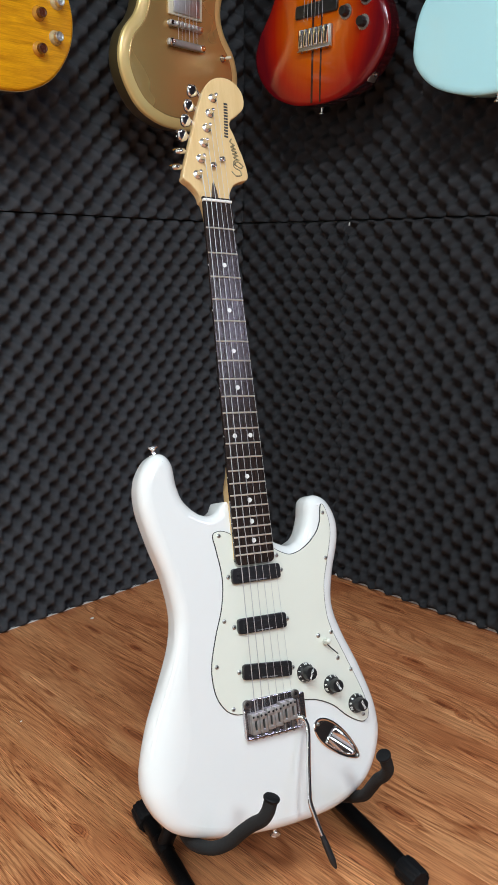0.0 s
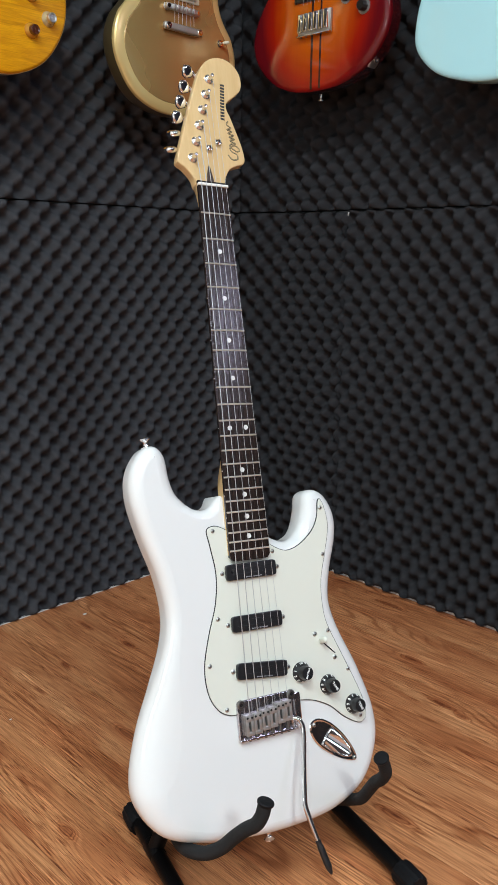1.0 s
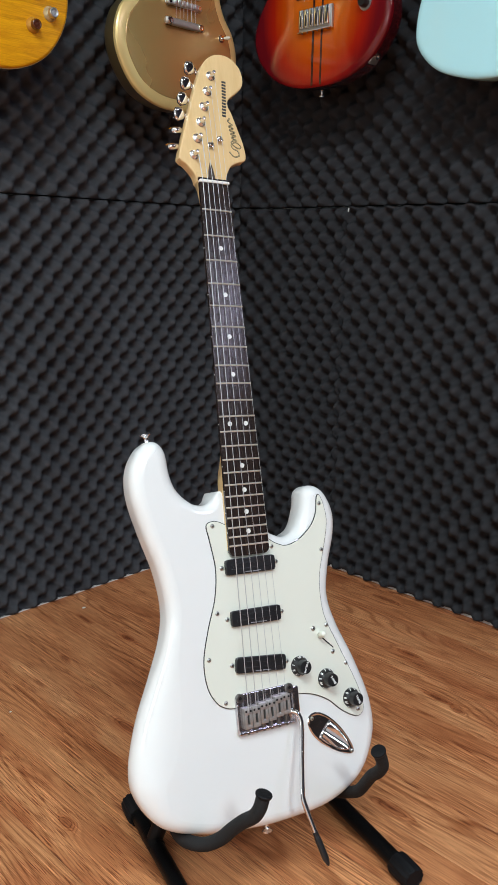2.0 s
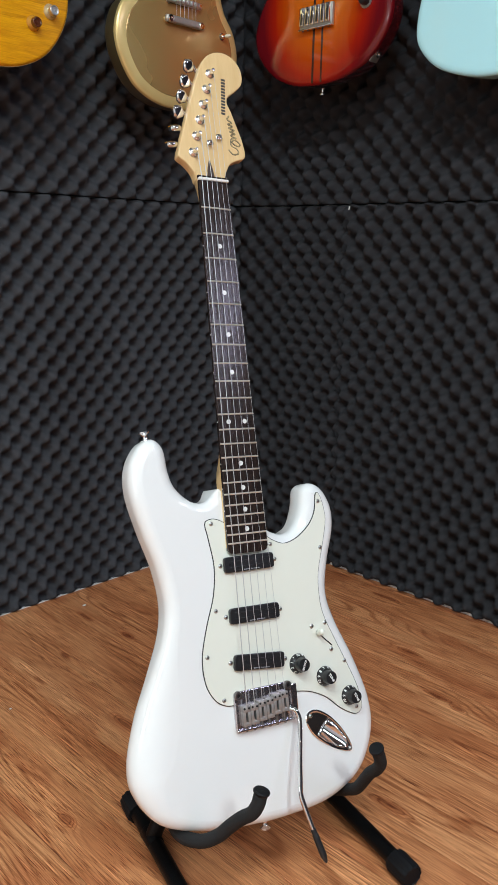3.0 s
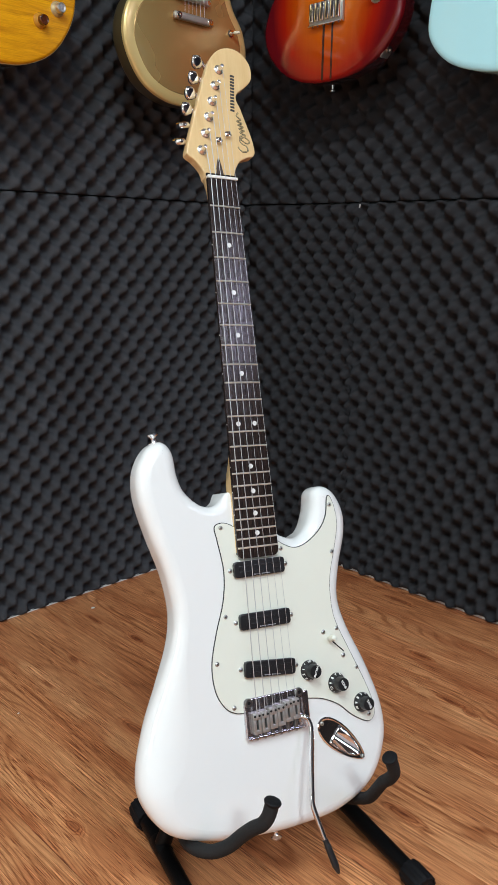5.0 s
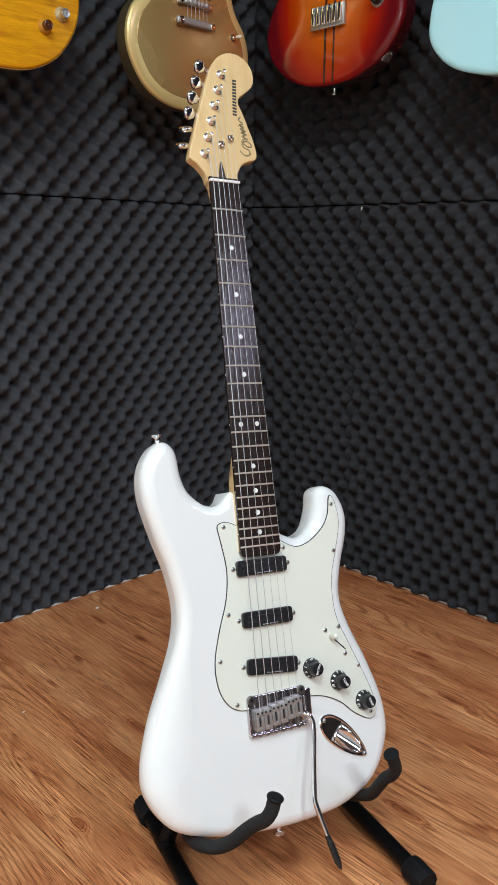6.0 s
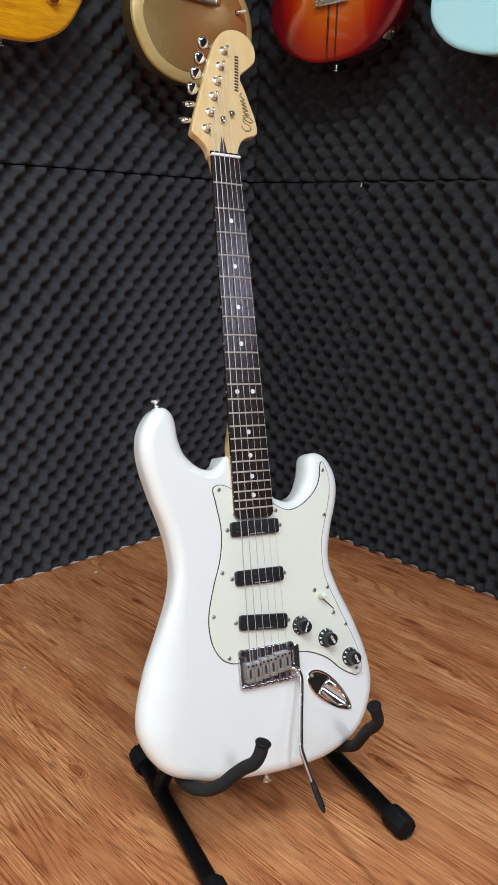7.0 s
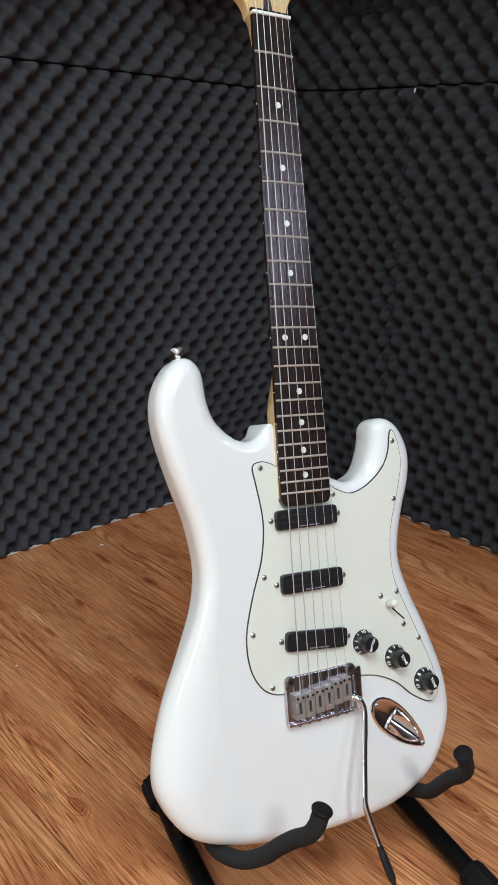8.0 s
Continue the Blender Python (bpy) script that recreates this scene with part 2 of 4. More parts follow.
def curve_pts(pts, per=6, closed=True):
    """Points along a smooth curve through the control points."""
    out, n = [], len(pts)
    rng = range(n) if closed else range(n - 1)
    P = [Vector(p) for p in pts]
    for i in rng:
        if closed:
            a, b, c, d = P[i - 1], P[i], P[(i + 1) % n], P[(i + 2) % n]
        else:
            a, b, c, d = P[max(i - 1, 0)], P[i], P[i + 1], P[min(i + 2, n - 1)]
        for k in range(per):
            t = k / per
            out.append(0.5 * ((2 * b) + (c - a) * t + (2 * a - 5 * b + 4 * c - d) * t * t + (3 * b - a - 3 * c + d) * t ** 3))
    if not closed:
        out.append(P[-1])
    return out


def joined(*runs):
    """One closed outline from several smooth runs that meet in corners."""
    out = []
    for run in runs:
        out += curve_pts(run, 5, closed=False)[:-1] if len(run) > 2 else [Vector(p) for p in run[:-1]]
    return out


def ccw(pts):
    area = sum(a.x * b.y - b.x * a.y for a, b in zip(pts, pts[1:] + pts[:1]))
    return pts if area > 0 else pts[::-1]


def out_normals(pts):
    res, n = [], len(pts)
    for i in range(n):
        d = (pts[(i + 1) % n] - pts[i - 1]).normalized()
        res.append(Vector((d.y, -d.x)))
    return res


def slab(pts, z0, z1, inset=0.0, depth=0.0, segs=4, back=True, grow=0.0, hole=()):
    """A flat solid from an outline; inset and depth (numbers, or functions of the point) round the front edge over, and the back edge too."""
    pts = ccw([Vector(p[:2]) for p in pts])
    nor = out_normals(pts)
    pts = [p + q * grow for p, q in zip(pts, nor)]
    ins = [inset(p) if callable(inset) else inset for p in pts]
    dep = [depth(p) if callable(depth) else depth for p in pts]
    rings = []
    if max(ins) > 0:
        if back:
            bk = [back(p) for p in pts] if callable(back) else [min(ins)] * len(pts)
            for k in range(segs + 1):
                a = (k / segs) * math.pi / 2
                rings.append([(p.x - q.x * r * (1 - math.sin(a)), p.y - q.y * r * (1 - math.sin(a)), z0 + (r if callable(back) else min(dep)) * (1 - math.cos(a))) for p, q, r in zip(pts, nor, bk)])
        else:
            rings.append([(p.x, p.y, z0) for p in pts])
        for k in range(segs + 1):
            a = (k / segs) * math.pi / 2
            rings.append([(p.x - q.x * i * (1 - math.cos(a)), p.y - q.y * i * (1 - math.cos(a)), z1 - d * (1 - math.sin(a))) for p, q, i, d in zip(pts, nor, ins, dep)])
    else:
        rings = [[(p.x, p.y, z0) for p in pts], [(p.x, p.y, z1) for p in pts]]
    bm = bmesh.new()
    vr = [[bm.verts.new(v) for v in ring] for ring in rings]
    n = len(pts)
    for a, b in zip(vr, vr[1:]):
        for i in range(n):
            bm.faces.new((a[i], a[(i + 1) % n], b[(i + 1) % n], b[i]))
    gap = [bm.verts.new((p[0], p[1], z1)) for p in hole]
    for ring, cut in ((vr[0], []), (vr[-1], gap)):
        both = ring + cut
        lines = [[Vector((v.co.x, v.co.y, 0)) for v in line] for line in (ring, cut) if line]
        for tri in geometry.tessellate_polygon(lines):
            bm.faces.new([both[k] for k in tri]).material_index = 1
    return bm


def tube(pts, radius, segs=14, caps=True, bm=None):
    """A round tube along points; radius a number or one per point."""
    bm = bm or bmesh.new()
    P = [Vector(p) for p in pts]
    R = radius if isinstance(radius, (list, tuple)) else [radius] * len(P)
    t0 = (P[1] - P[0]).normalized()
    ref = t0.orthogonal().normalized()
    rings = []
    for i, p in enumerate(P):
        t = (P[min(i + 1, len(P) - 1)] - P[max(i - 1, 0)]).normalized()
        ref = (ref - t * ref.dot(t)).normalized()
        s = t.cross(ref)
        rings.append([bm.verts.new(p + (ref * math.cos(a) + s * math.sin(a)) * R[i]) for a in (2 * math.pi * k / segs for k in range(segs))])
    for a, b in zip(rings, rings[1:]):
        for k in range(segs):
            bm.faces.new((a[k], a[(k + 1) % segs], b[(k + 1) % segs], b[k]))
    if caps:
        bm.faces.new(rings[0][::-1])
        bm.faces.new(rings[-1])
    return bm


def lathe(profile, origin, axis, segs=24, bm=None, ribs=0, rib=0.0):
    """A turned solid: profile rows of (radius, height) along the axis; ribs make a fluted rim."""
    bm = bm or bmesh.new()
    ax = Vector(axis).normalized()
    e1 = ax.orthogonal().normalized()
    e2 = ax.cross(e1)
    o = Vector(origin)
    rings = []
    for r, h in profile:
        ring = []
        for k in range(segs):
            a = 2 * math.pi * k / segs
            rr = max(r, 1e-5) + (rib * (1 if (k * ribs * 2 // segs) % 2 else 0) if ribs and r > 0 else 0)
            ring.append(bm.verts.new(o + ax * h + (e1 * math.cos(a) + e2 * math.sin(a)) * rr))
        rings.append(ring)
    for a, b in zip(rings, rings[1:]):
        for k in range(segs):
            bm.faces.new((a[k], a[(k + 1) % segs], b[(k + 1) % segs], b[k]))
    bm.faces.new(rings[0][::-1])
    bm.faces.new(rings[-1])
    return bm


def box(center, size, bevel=0.0, turn=None, bm=None, segs=2):
    bm = bm or bmesh.new()
    made = bmesh.ops.create_cube(bm, size=1.0)["verts"]
    m = Matrix.Translation(center) @ (turn.to_4x4() if turn else Matrix.Identity(4)) @ Matrix.Diagonal((*size, 1))
    bmesh.ops.transform(bm, matrix=m, verts=made)
    if bevel:
        edges = list({e for v in made for e in v.link_edges})
        bmesh.ops.bevel(bm, geom=edges, offset=bevel, segments=segs, affect="EDGES", profile=0.5)
    return bm


def words(text, size, m, material, parent, name="lettering", depth=0.0002):
    cu = bpy.data.curves.new(name, "FONT")
    cu.body, cu.size, cu.align_x, cu.align_y, cu.extrude, cu.resolution_u = text, size, "CENTER", "CENTER", depth, 3
    cu.offset = size * 0.022
    tmp = bpy.data.objects.new("tmp", cu)
    scene.collection.objects.link(tmp)
    me = bpy.data.meshes.new_from_object(tmp.evaluated_get(bpy.context.evaluated_depsgraph_get()))
    bpy.data.objects.remove(tmp)
    bpy.data.curves.remove(cu)
    me.transform(m)
    me.name = name
    me.materials.clear()
    return link(name, me, material, parent)


# ---- room ----
def room_wall(name, center, size, material=None, label="plain white painted plaster wall"):
    ob = part(name, box(center, size), material or M_WALL, None, smooth=False)
    return tagged(ob, label, "wall", kind="structure")


WT = 0.12
FB = 0.034  # foam backing behind the fitted foam face
CX, CY = (ROOM_X + ROOM_E) / 2, ROOM_Y / 2
PART_END = -1.3
room_wall("wall_north", (CX, FB + WT / 2 + 0.002, ROOM_H / 2), (ROOM_E - ROOM_X, WT, ROOM_H))
room_wall("wall_partition", (FB + WT / 2 + 0.002, (PART_END + FB) / 2, ROOM_H / 2), (WT, FB - PART_END, ROOM_H))
room_wall("wall_east", (ROOM_E + WT / 2, CY, ROOM_H / 2), (WT, FB - ROOM_Y, ROOM_H), M_FOAM, "wall lined with charcoal foam")
wb = bmesh.new()
d0, d1 = WIN_Y - WIN_W / 2, WIN_Y + WIN_W / 2
for y0, y1, z0, z1 in ((ROOM_Y, d0, 0, ROOM_H), (d1, FB, 0, ROOM_H), (d0, d1, WIN_Z + WIN_H, ROOM_H), (d0, d1, 0, WIN_Z)):
    box((ROOM_X - WT / 2, (y0 + y1) / 2, (z0 + z1) / 2), (WT, y1 - y0, z1 - z0), bm=wb)
tagged(part("wall_west", wb, M_WALL, None, smooth=False), "plain white painted plaster wall with a window", "wall", kind="structure")
M_GLASS, _nt, _N, _L, _b = nodes_of("window_glass")
set_in(_b, Base_Color=(1, 1, 1, 1), Roughness=0.02, Transmission_Weight=1.0, IOR=1.45)
window = tagged(new("window_1"), "white framed window letting in daylight", "window", kind="structure")
window.location = (ROOM_X - 0.07, WIN_Y, WIN_Z)
fb_ = bmesh.new()
for cy, cz, sy, sz in ((-WIN_W / 2 + 0.03, WIN_H / 2, 0.06, WIN_H), (WIN_W / 2 - 0.03, WIN_H / 2, 0.06, WIN_H), (0, 0.03, WIN_W - 0.12, 0.06), (0, WIN_H - 0.03, WIN_W - 0.12, 0.06)):
    box((0, cy, cz), (0.045, sy, sz), 0.003, bm=fb_)
part("window_frame", fb_, M_WALL, window, smooth=False)
pane = part("pane", box((-0.012, 0, WIN_H / 2), (0.006, WIN_W - 0.12, WIN_H - 0.12)), M_GLASS, window, smooth=False)
pane.visible_shadow = False
room_wall("wall_south", (CX, ROOM_Y - WT / 2, ROOM_H / 2), (ROOM_E - ROOM_X, WT, ROOM_H), M_FOAM, "wall lined with charcoal foam")
# unseen low wall, added so the chrome reflects dark instead of floor
room_wall("reflection_wall", (0.7, -2.66, 0.30), (2.6, 0.12, 0.60), M_FOAM, "added unseen low wall that gives the chrome a dark reflection")
tagged(part("ceiling", box((CX, CY, ROOM_H + 0.05), (ROOM_E - ROOM_X + 0.3, FB - ROOM_Y + 0.3, 0.1)), M_DARKCEIL, None, smooth=False), "flat dark grey painted ceiling", "ceiling", kind="structure")

M_GLOW, _nt, _N, _L, _b = nodes_of("lamp_diffuser")
set_in(_b, Emission_Color=(0.87, 0.98, 1.04, 1), Emission_Strength=2.0, Base_Color=(0.9, 0.9, 0.9, 1))
for lx, ly, lw, ll, k in LAMPS:
    lamp = thing("ceiling_light", pose(lx, ly, ROOM_H), "long white flush ceiling light panel", "ceiling light", "ceiling light panels")
    fr = bmesh.new()
    hl = ll / 2
    for cx, cy, sx, sy in ((0, hl + 0.005, lw + 0.02, 0.01), (0, -hl - 0.005, lw + 0.02, 0.01), (lw / 2 + 0.005, 0, 0.01, ll), (-lw / 2 - 0.005, 0, 0.01, ll)):
        box((cx, cy, -0.02), (sx, sy, 0.04), bm=fr)
    part("frame", fr, M_CEIL, lamp, smooth=False)
    part("diffuser", box((0, 0, -0.02), (lw - 0.002, ll - 0.002, 0.02)), M_GLOW, lamp, smooth=False)

# ---- acoustic foam ----
SEAM = 0.886


def foam_sheet(name, label, s0, s1, z0, z1, pitch, rows, phase, face, step=0.0052, tuck=(0.0, 0.0), foot=-0.018, deep=0.040, plump=0.68, soft_share=0.0, foam=None):
    """Egg-crate sheet: face(s, z) gives the plan point and the way out of the wall; s runs along the wall."""
    ns, nz = int((s1 - s0) / step), int((z1 - z0) / step)
    ss, zz = np.linspace(s0, s1, ns), np.linspace(z0, z1, nz)
    verts, faces = [], []
    for z in zz:
        for s in ss:
            p, q = (s - phase[0]) / pitch + (z - phase[1]) / rows, (s - phase[0]) / pitch - (z - phase[1]) / rows
            crate = max(0.0, 0.5 + 0.25 * (math.cos(2 * math.pi * p) + math.cos(2 * math.pi * q)))
            wob = noise.noise((s * 9, z * 9, phase[0] * 7)) * 0.0022 + noise.noise((s * 3, z * 3, 4)) * 0.003
            pillow = abs(math.cos(math.pi * p) * math.cos(math.pi * q)) ** 0.85
            h = deep * ((1 - soft_share) * crate ** plump + soft_share * pillow) + wob
            edge = min(1.0, (z1 - z) / 0.006 + 1 - tuck[1], (z - z0) / 0.010 + 1 - tuck[0])
            (px, py), (nx, ny) = face(s, z)
            edge = max(edge, 0)
            d = (h - deep * 0.55) * edge + (foot if z < z0 + 0.02 else -0.018) * (1 - edge)
            verts.append((px + nx * d, py + ny * d, z))
    for j in range(nz - 1):
        for i in range(ns - 1):
            a = j * ns + i
            faces.append((a, a + 1, a + ns + 1, a + ns))
    # back and rim
    base = len(verts)
    rim = [i for i in range(ns)] + [j * ns + ns - 1 for j in range(1, nz)] + [(nz - 1) * ns + i for i in range(ns - 2, -1, -1)] + [j * ns for j in range(nz - 2, 0, -1)]
    for r in rim:
        (px, py), (nx, ny) = face(ss[r % ns], zz[r // ns])
        verts.append((px - nx * 0.03, py - ny * 0.03, zz[r // ns]))
    n = len(rim)
    for k in range(n):
        faces.append((rim[k], base + k, base + (k + 1) % n, rim[(k + 1) % n]))
    me = bpy.data.meshes.new(name)
    me.from_pydata(verts, [], faces)
    me.polygons.foreach_set("use_smooth", [True] * (len(faces) - n) + [False] * n)
    me.update()
    ob = link(name, me, foam or M_FOAM, None)
    return tagged(ob, label, "foam panel", "acoustic foam sheets")


TURN_X, TURN_Y = -0.045, -0.12
SKEW = math.hypot(TURN_X, TURN_Y)
FACES = (Vector((0, -1)), Vector((TURN_Y, TURN_X)).normalized(), Vector((-1, 0)))


def wall_face(s, z):
    """Plan of the foam: along the north wall (s < 0), over a short skew strip in the corner, along the partition."""
    if s < 0:
        a = (TURN_X + s, 0.0)
    elif s > SKEW:
        a = (0.0, TURN_Y - (s - SKEW))
    else:
        f = s / SKEW
        a = (TURN_X * (1 - f), TURN_Y * f)
    # soft turn at both bends
    k1, k2 = min(1.0, max(0.0, (s + 0.012) / 0.024)), min(1.0, max(0.0, (s - SKEW + 0.03) / 0.06))
    na = (FACES[0] * (1 - k1) + (FACES[1] * (1 - k2) + FACES[2] * k2) * k1).normalized()
    return a, (na.x, na.y)


LOW, HIGH = "egg-crate acoustic foam sheet standing on the floor", "egg-crate acoustic foam sheet glued above another"
foam_sheet("foam_panel", "charcoal " + LOW, -1.75, 0.004, 0.001, SEAM, 0.0478, 0.0525, (-0.486, 0.641), wall_face, tuck=(0.5, 0.15), foot=0.006)
# sheets labelled black are charcoal foam; the partition's shade is in their colour
foam_sheet("foam_panel", "narrow egg-crate foam strip standing in the corner, shade put into its colour", 0.0, 0.318, 0.003, SEAM + 0.001, 0.0478, 0.0545, (0.012, 0.655), wall_face, tuck=(0.2, 0.15), foot=0.002, deep=0.041, soft_share=0.25, foam=M_SHADEFOAM)
foam_sheet("foam_panel", "black " + LOW, 0.314, 1.20, 0.005, SEAM + 0.002, 0.0498, 0.0563, (0.4337, 0.727), wall_face, tuck=(0.1, 0.15), foot=0.002, deep=0.041, soft_share=0.25, foam=M_SHADEFOAM)
foam_sheet("foam_panel", "charcoal " + HIGH, -1.75, 0.004, SEAM + 0.0025, 1.80, 0.0500, 0.0540, (-0.49, SEAM + 0.016), wall_face)
foam_sheet("foam_panel", "black " + HIGH, 0.0, 1.20, SEAM + 0.004, 1.80, 0.0500, 0.0550, (0.443, SEAM + 0.016), wall_face, deep=0.041, soft_share=0.25, foam=M_SHADEFOAM)

# white skirting strip that shows under the foam
for nm, c, sz in (("baseboard_north", (-1.2, -0.0026, 0.0007), (1.9, 0.005, 0.0012)), ("baseboard_partition", (0.008, -0.78, 0.0035), (0.010, 1.0, 0.0068))):
    tagged(part(nm, box(c, sz, 0.002), M_WALL, None), "thin white strip along the foot of the foam", "baseboard", kind="structure")

# ---- the white electric guitar ----
# its own frame: x across the strings to the treble side, y up the neck, z out of the face; u runs down from the nut
GM = Matrix(((0.95718, 0.14372, -0.25129, -0.7792), (-0.28446, 0.30606, -0.90852, -0.7030), (-0.05366, 0.94110, 0.33384, 0.8733), (0, 0, 0, 1)))


def G(u, v, w=0.0):
    return Vector((v, -u, w)) * 0.001


def flat(pairs):
    return [Vector((v, -u)) * 0.001 for u, v in pairs]


def fret_at(n):
    return 648.0 * (1 - 2 ** (-n / 12))


def half_width(u):
    return 21.0 + 7.1 * u / 466.0


guitar = thing("electric_guitar", GM, "glossy white electric guitar with mint pickguard on a floor stand", "guitar")

BODY = [(412, -25), (403, -25.5), (398, -27.5), (397.3, -31), (401, -35), (407, -39.5), (411.5, -46), (412.5, -55), (409, -66), (401, -75), (389, -85), (371, -91), (343, -95), (330, -108), (337, -126), (363, -141), (397, -142.5), (443, -131),
        (487, -117), (531, -110.5), (568, -116), (612, -133.5), (658, -153.5), (708, -167), (743, -163.5), (779, -138), (799, -88), (808, -30),
        (811, 28), (805.5, 92), (781, 142), (736, 168), (690, 169), (634, 151), (582, 128), (545, 118.8), (506, 125.5), (465, 138.8),
        (435, 140.5), (409, 129), (399, 112), (405, 96), (429, 90), (452, 79), (462, 60), (455, 38), (447, 26), (432, 4), (419, -16)]
TOP, BACK = -9.5, -54.0


def bump_between(x, a, b, soft):
    return max(0.0, min(1.0, (x - a) / soft)) * max(0.0, min(1.0, (b - x) / soft))


def arm_contour(p):
    """How far the forearm bevel reaches, 0 to 1, at an outline point."""
    u, v = -p.y * 1000, p.x * 1000
    k = bump_between(u, 560, 800, 110) if v < -60 else 0.0
    return k * k * (3 - 2 * k)


def edge_r(p):
    u, v = -p.y * 1000, p.x * 1000
    full = 0.0045 + 0.0085 * min(1.0, max(0.0, (u - 420) / 60, (abs(v) - 62) / 12))
    if v < -30 and u < 430:
        full = max(full, 0.0095)
    return 0.0022 + full * min(1.0, max(0.0, (abs(v) - 30) / 10, (u - 470) / 20))


# place and axes of the jack plate
jx = Vector((60, -56)).normalized()
jo = Vector((96, -720)) * 0.001
jy = Vector((-jx.y, jx.x))
# D-shaped mouth of the cup
DEE = [(-14, -10.6), (-14, 10.6), (-9, 12.4), (2, 12.0), (14, 10.0), (25, 6.6), (33, 0), (25, -6.6), (14, -10.0), (2, -12.0), (-9, -12.4)]
dee = curve_pts([jo + (jx * a + jy * b) * 0.001 for a, b in DEE], 4)
cm = sum((Vector(p) for p in dee), Vector((0, 0))) / len(dee)
body_line = curve_pts(flat(BODY), 7)
body = part("body", slab(body_line, BACK * 1e-3, TOP * 1e-3, lambda p: edge_r(p) + 0.034 * arm_contour(p), lambda p: edge_r(p) + 0.012 * arm_contour(p), 8, back=edge_r, hole=[cm + (p - cm) * 0.95 for p in dee]), M_WHITE, guitar, "glossy white double-cutaway body", sharp=80)

# pickguard: black middle ply just proud of the mint top ply
GUARD = joined(
    flat([(474, -27.5), (455, -27.5), (440, -27.3)]),
    flat([(440, -27.3), (435.5, -36), (434, -45), (438.5, -53), (457, -50.2), (492, -45.6), (527, -50.2), (563, -63), (599, -72.4), (630, -70.5), (650, -60), (658.5, -47), (660, -36)]),
    flat([(660, -36), (660, 0), (659, 38)]),
    flat([(659, 38), (660, 53), (664.5, 74), (676, 97), (692, 115), (703, 133), (704.5, 143), (697, 149.5), (680, 147.8), (655, 139.5), (607, 118.5), (572, 104), (545, 100.6), (515, 103), (480, 114), (450, 122), (428, 120.5), (414, 115.5), (415.5, 111.5), (436, 107.5), (453, 97), (468, 77), (474, 57), (469, 41), (461, 29)]),
    flat([(461, 29), (465, 28), (474, 27.5)]),
    flat([(474, 27.5), (474, 0), (474, -27.5)]))
part("pickguard_ply", slab(GUARD, -0.0096, -0.0081, 0.0003, 0.0003, 1, back=False, grow=0.0009), M_PLY, body, "thin black ply edge")
guard = part("pickguard", slab(GUARD, -0.0094, -0.0073, 0.0006, 0.0005, 2, back=False), M_GUARD, guitar, "mint-white pickguard with black edge line")


def screw(u, v, w, r=2.75, parent=guard):
    bm = lathe([(r * 1e-3, 0), (r * 1e-3, 0.0004), (r * 0.7e-3, 0.0012), (0.0, 0.0015)], G(u, v, w), (0, 0, 1), 12)
    ob = part("screw", bm, M_SCREW, parent)
    a = (u * 7 + v * 3) % 3
    x = bmesh.new()
    for k in (0.0, math.pi / 2):
        box(G(u, v, w) + Vector((0, 0, 0.00145)), (r * 1.1e-3, 0.0005, 0.0003), turn=Matrix.Rotation(a + k, 3, "Z"), bm=x)
    part("cross_slot", x, M_BLACK, ob)
    return ob


for u, v in ((439.3, -45.7), (423.9, 113), (484.4, 109.4), (472.5, 34.8), (545, -50), (598, -66.6), (652, -49.6), (653.6, 46.4), (696.3, 140.6), (634.9, 129), (582, 104.7)):
    screw(u, v, -7.3)

# neck, fretboard, frets
neck_bm = bmesh.new()
rings = []
for u in [-3 + 11.85 * i for i in range(41)]:
    hw = half_width(max(u, 0)) * 1e-3
    root = max(0.0, min(1.0, (70 - u) / 73)) ** 2
    heel = max(0.0, min(1.0, (u - 335) / 45))
    deep = (-19.5 - 2.0 * max(u, 0) / 470 - 4.5 * heel - 2.0 * root) * 1e-3
    flatk = 1.5 * max(heel, root)
    hw *= 0.84 + 0.16 * max(heel, root)
    ring = []
    for k in range(13):
        a = math.pi * k / 12
        cx, cz = -math.cos(a), math.sin(a)
        sq = 1 - 0.55 * flatk
        cz = cz ** sq if cz > 1e-6 else 0.0
        ring.append(neck_bm.verts.new(Vector((cx * hw, -u * 1e-3, -0.005 + (deep + 0.005) * cz))))
    rings.append(ring)
for a, b in zip(rings, rings[1:]):
    for k in range(12):
        neck_bm.faces.new((a[k], a[k + 1], b[k + 1], b[k]))
    neck_bm.faces.new((a[0], b[0], b[-1], a[-1]))
neck_bm.faces.new(rings[0])
neck_bm.faces.new(rings[-1][::-1])
neck = part("neck", neck_bm, M_MAPLE, guitar, "pale maple neck")

RAD = 241.0
fb = bmesh.new()
rings = []
us = [0.0] + [8.0 * i for i in range(1, 58)] + [462, 468, 471.5, 474, 476, 477.5, 478.5, 479]
for u in us:
    hw = half_width(min(u, 466))
    if u > 471:
        hw -= 7.0 * (1 - math.sqrt(max(0.0, 1 - ((u - 471) / 8.0) ** 2)))
    ring = []
    for k in range(9):
        v = -hw + 2 * hw * k / 8
        ring.append(fb.verts.new(G(u, v, -v * v / (2 * RAD))))
    ring += [fb.verts.new(G(u, hw, -5.2)), fb.verts.new(G(u, -hw, -5.2))]
    rings.append(ring)
n = len(rings[0])
for a, b in zip(rings, rings[1:]):
    for k in range(n):
        fb.faces.new((a[k], a[(k + 1) % n], b[(k + 1) % n], b[k]))
fb.faces.new(rings[0])
fb.faces.new(rings[-1][::-1])
board = part("fretboard", fb, M_ROSE, guitar, "dark rosewood fretboard", sharp=35)
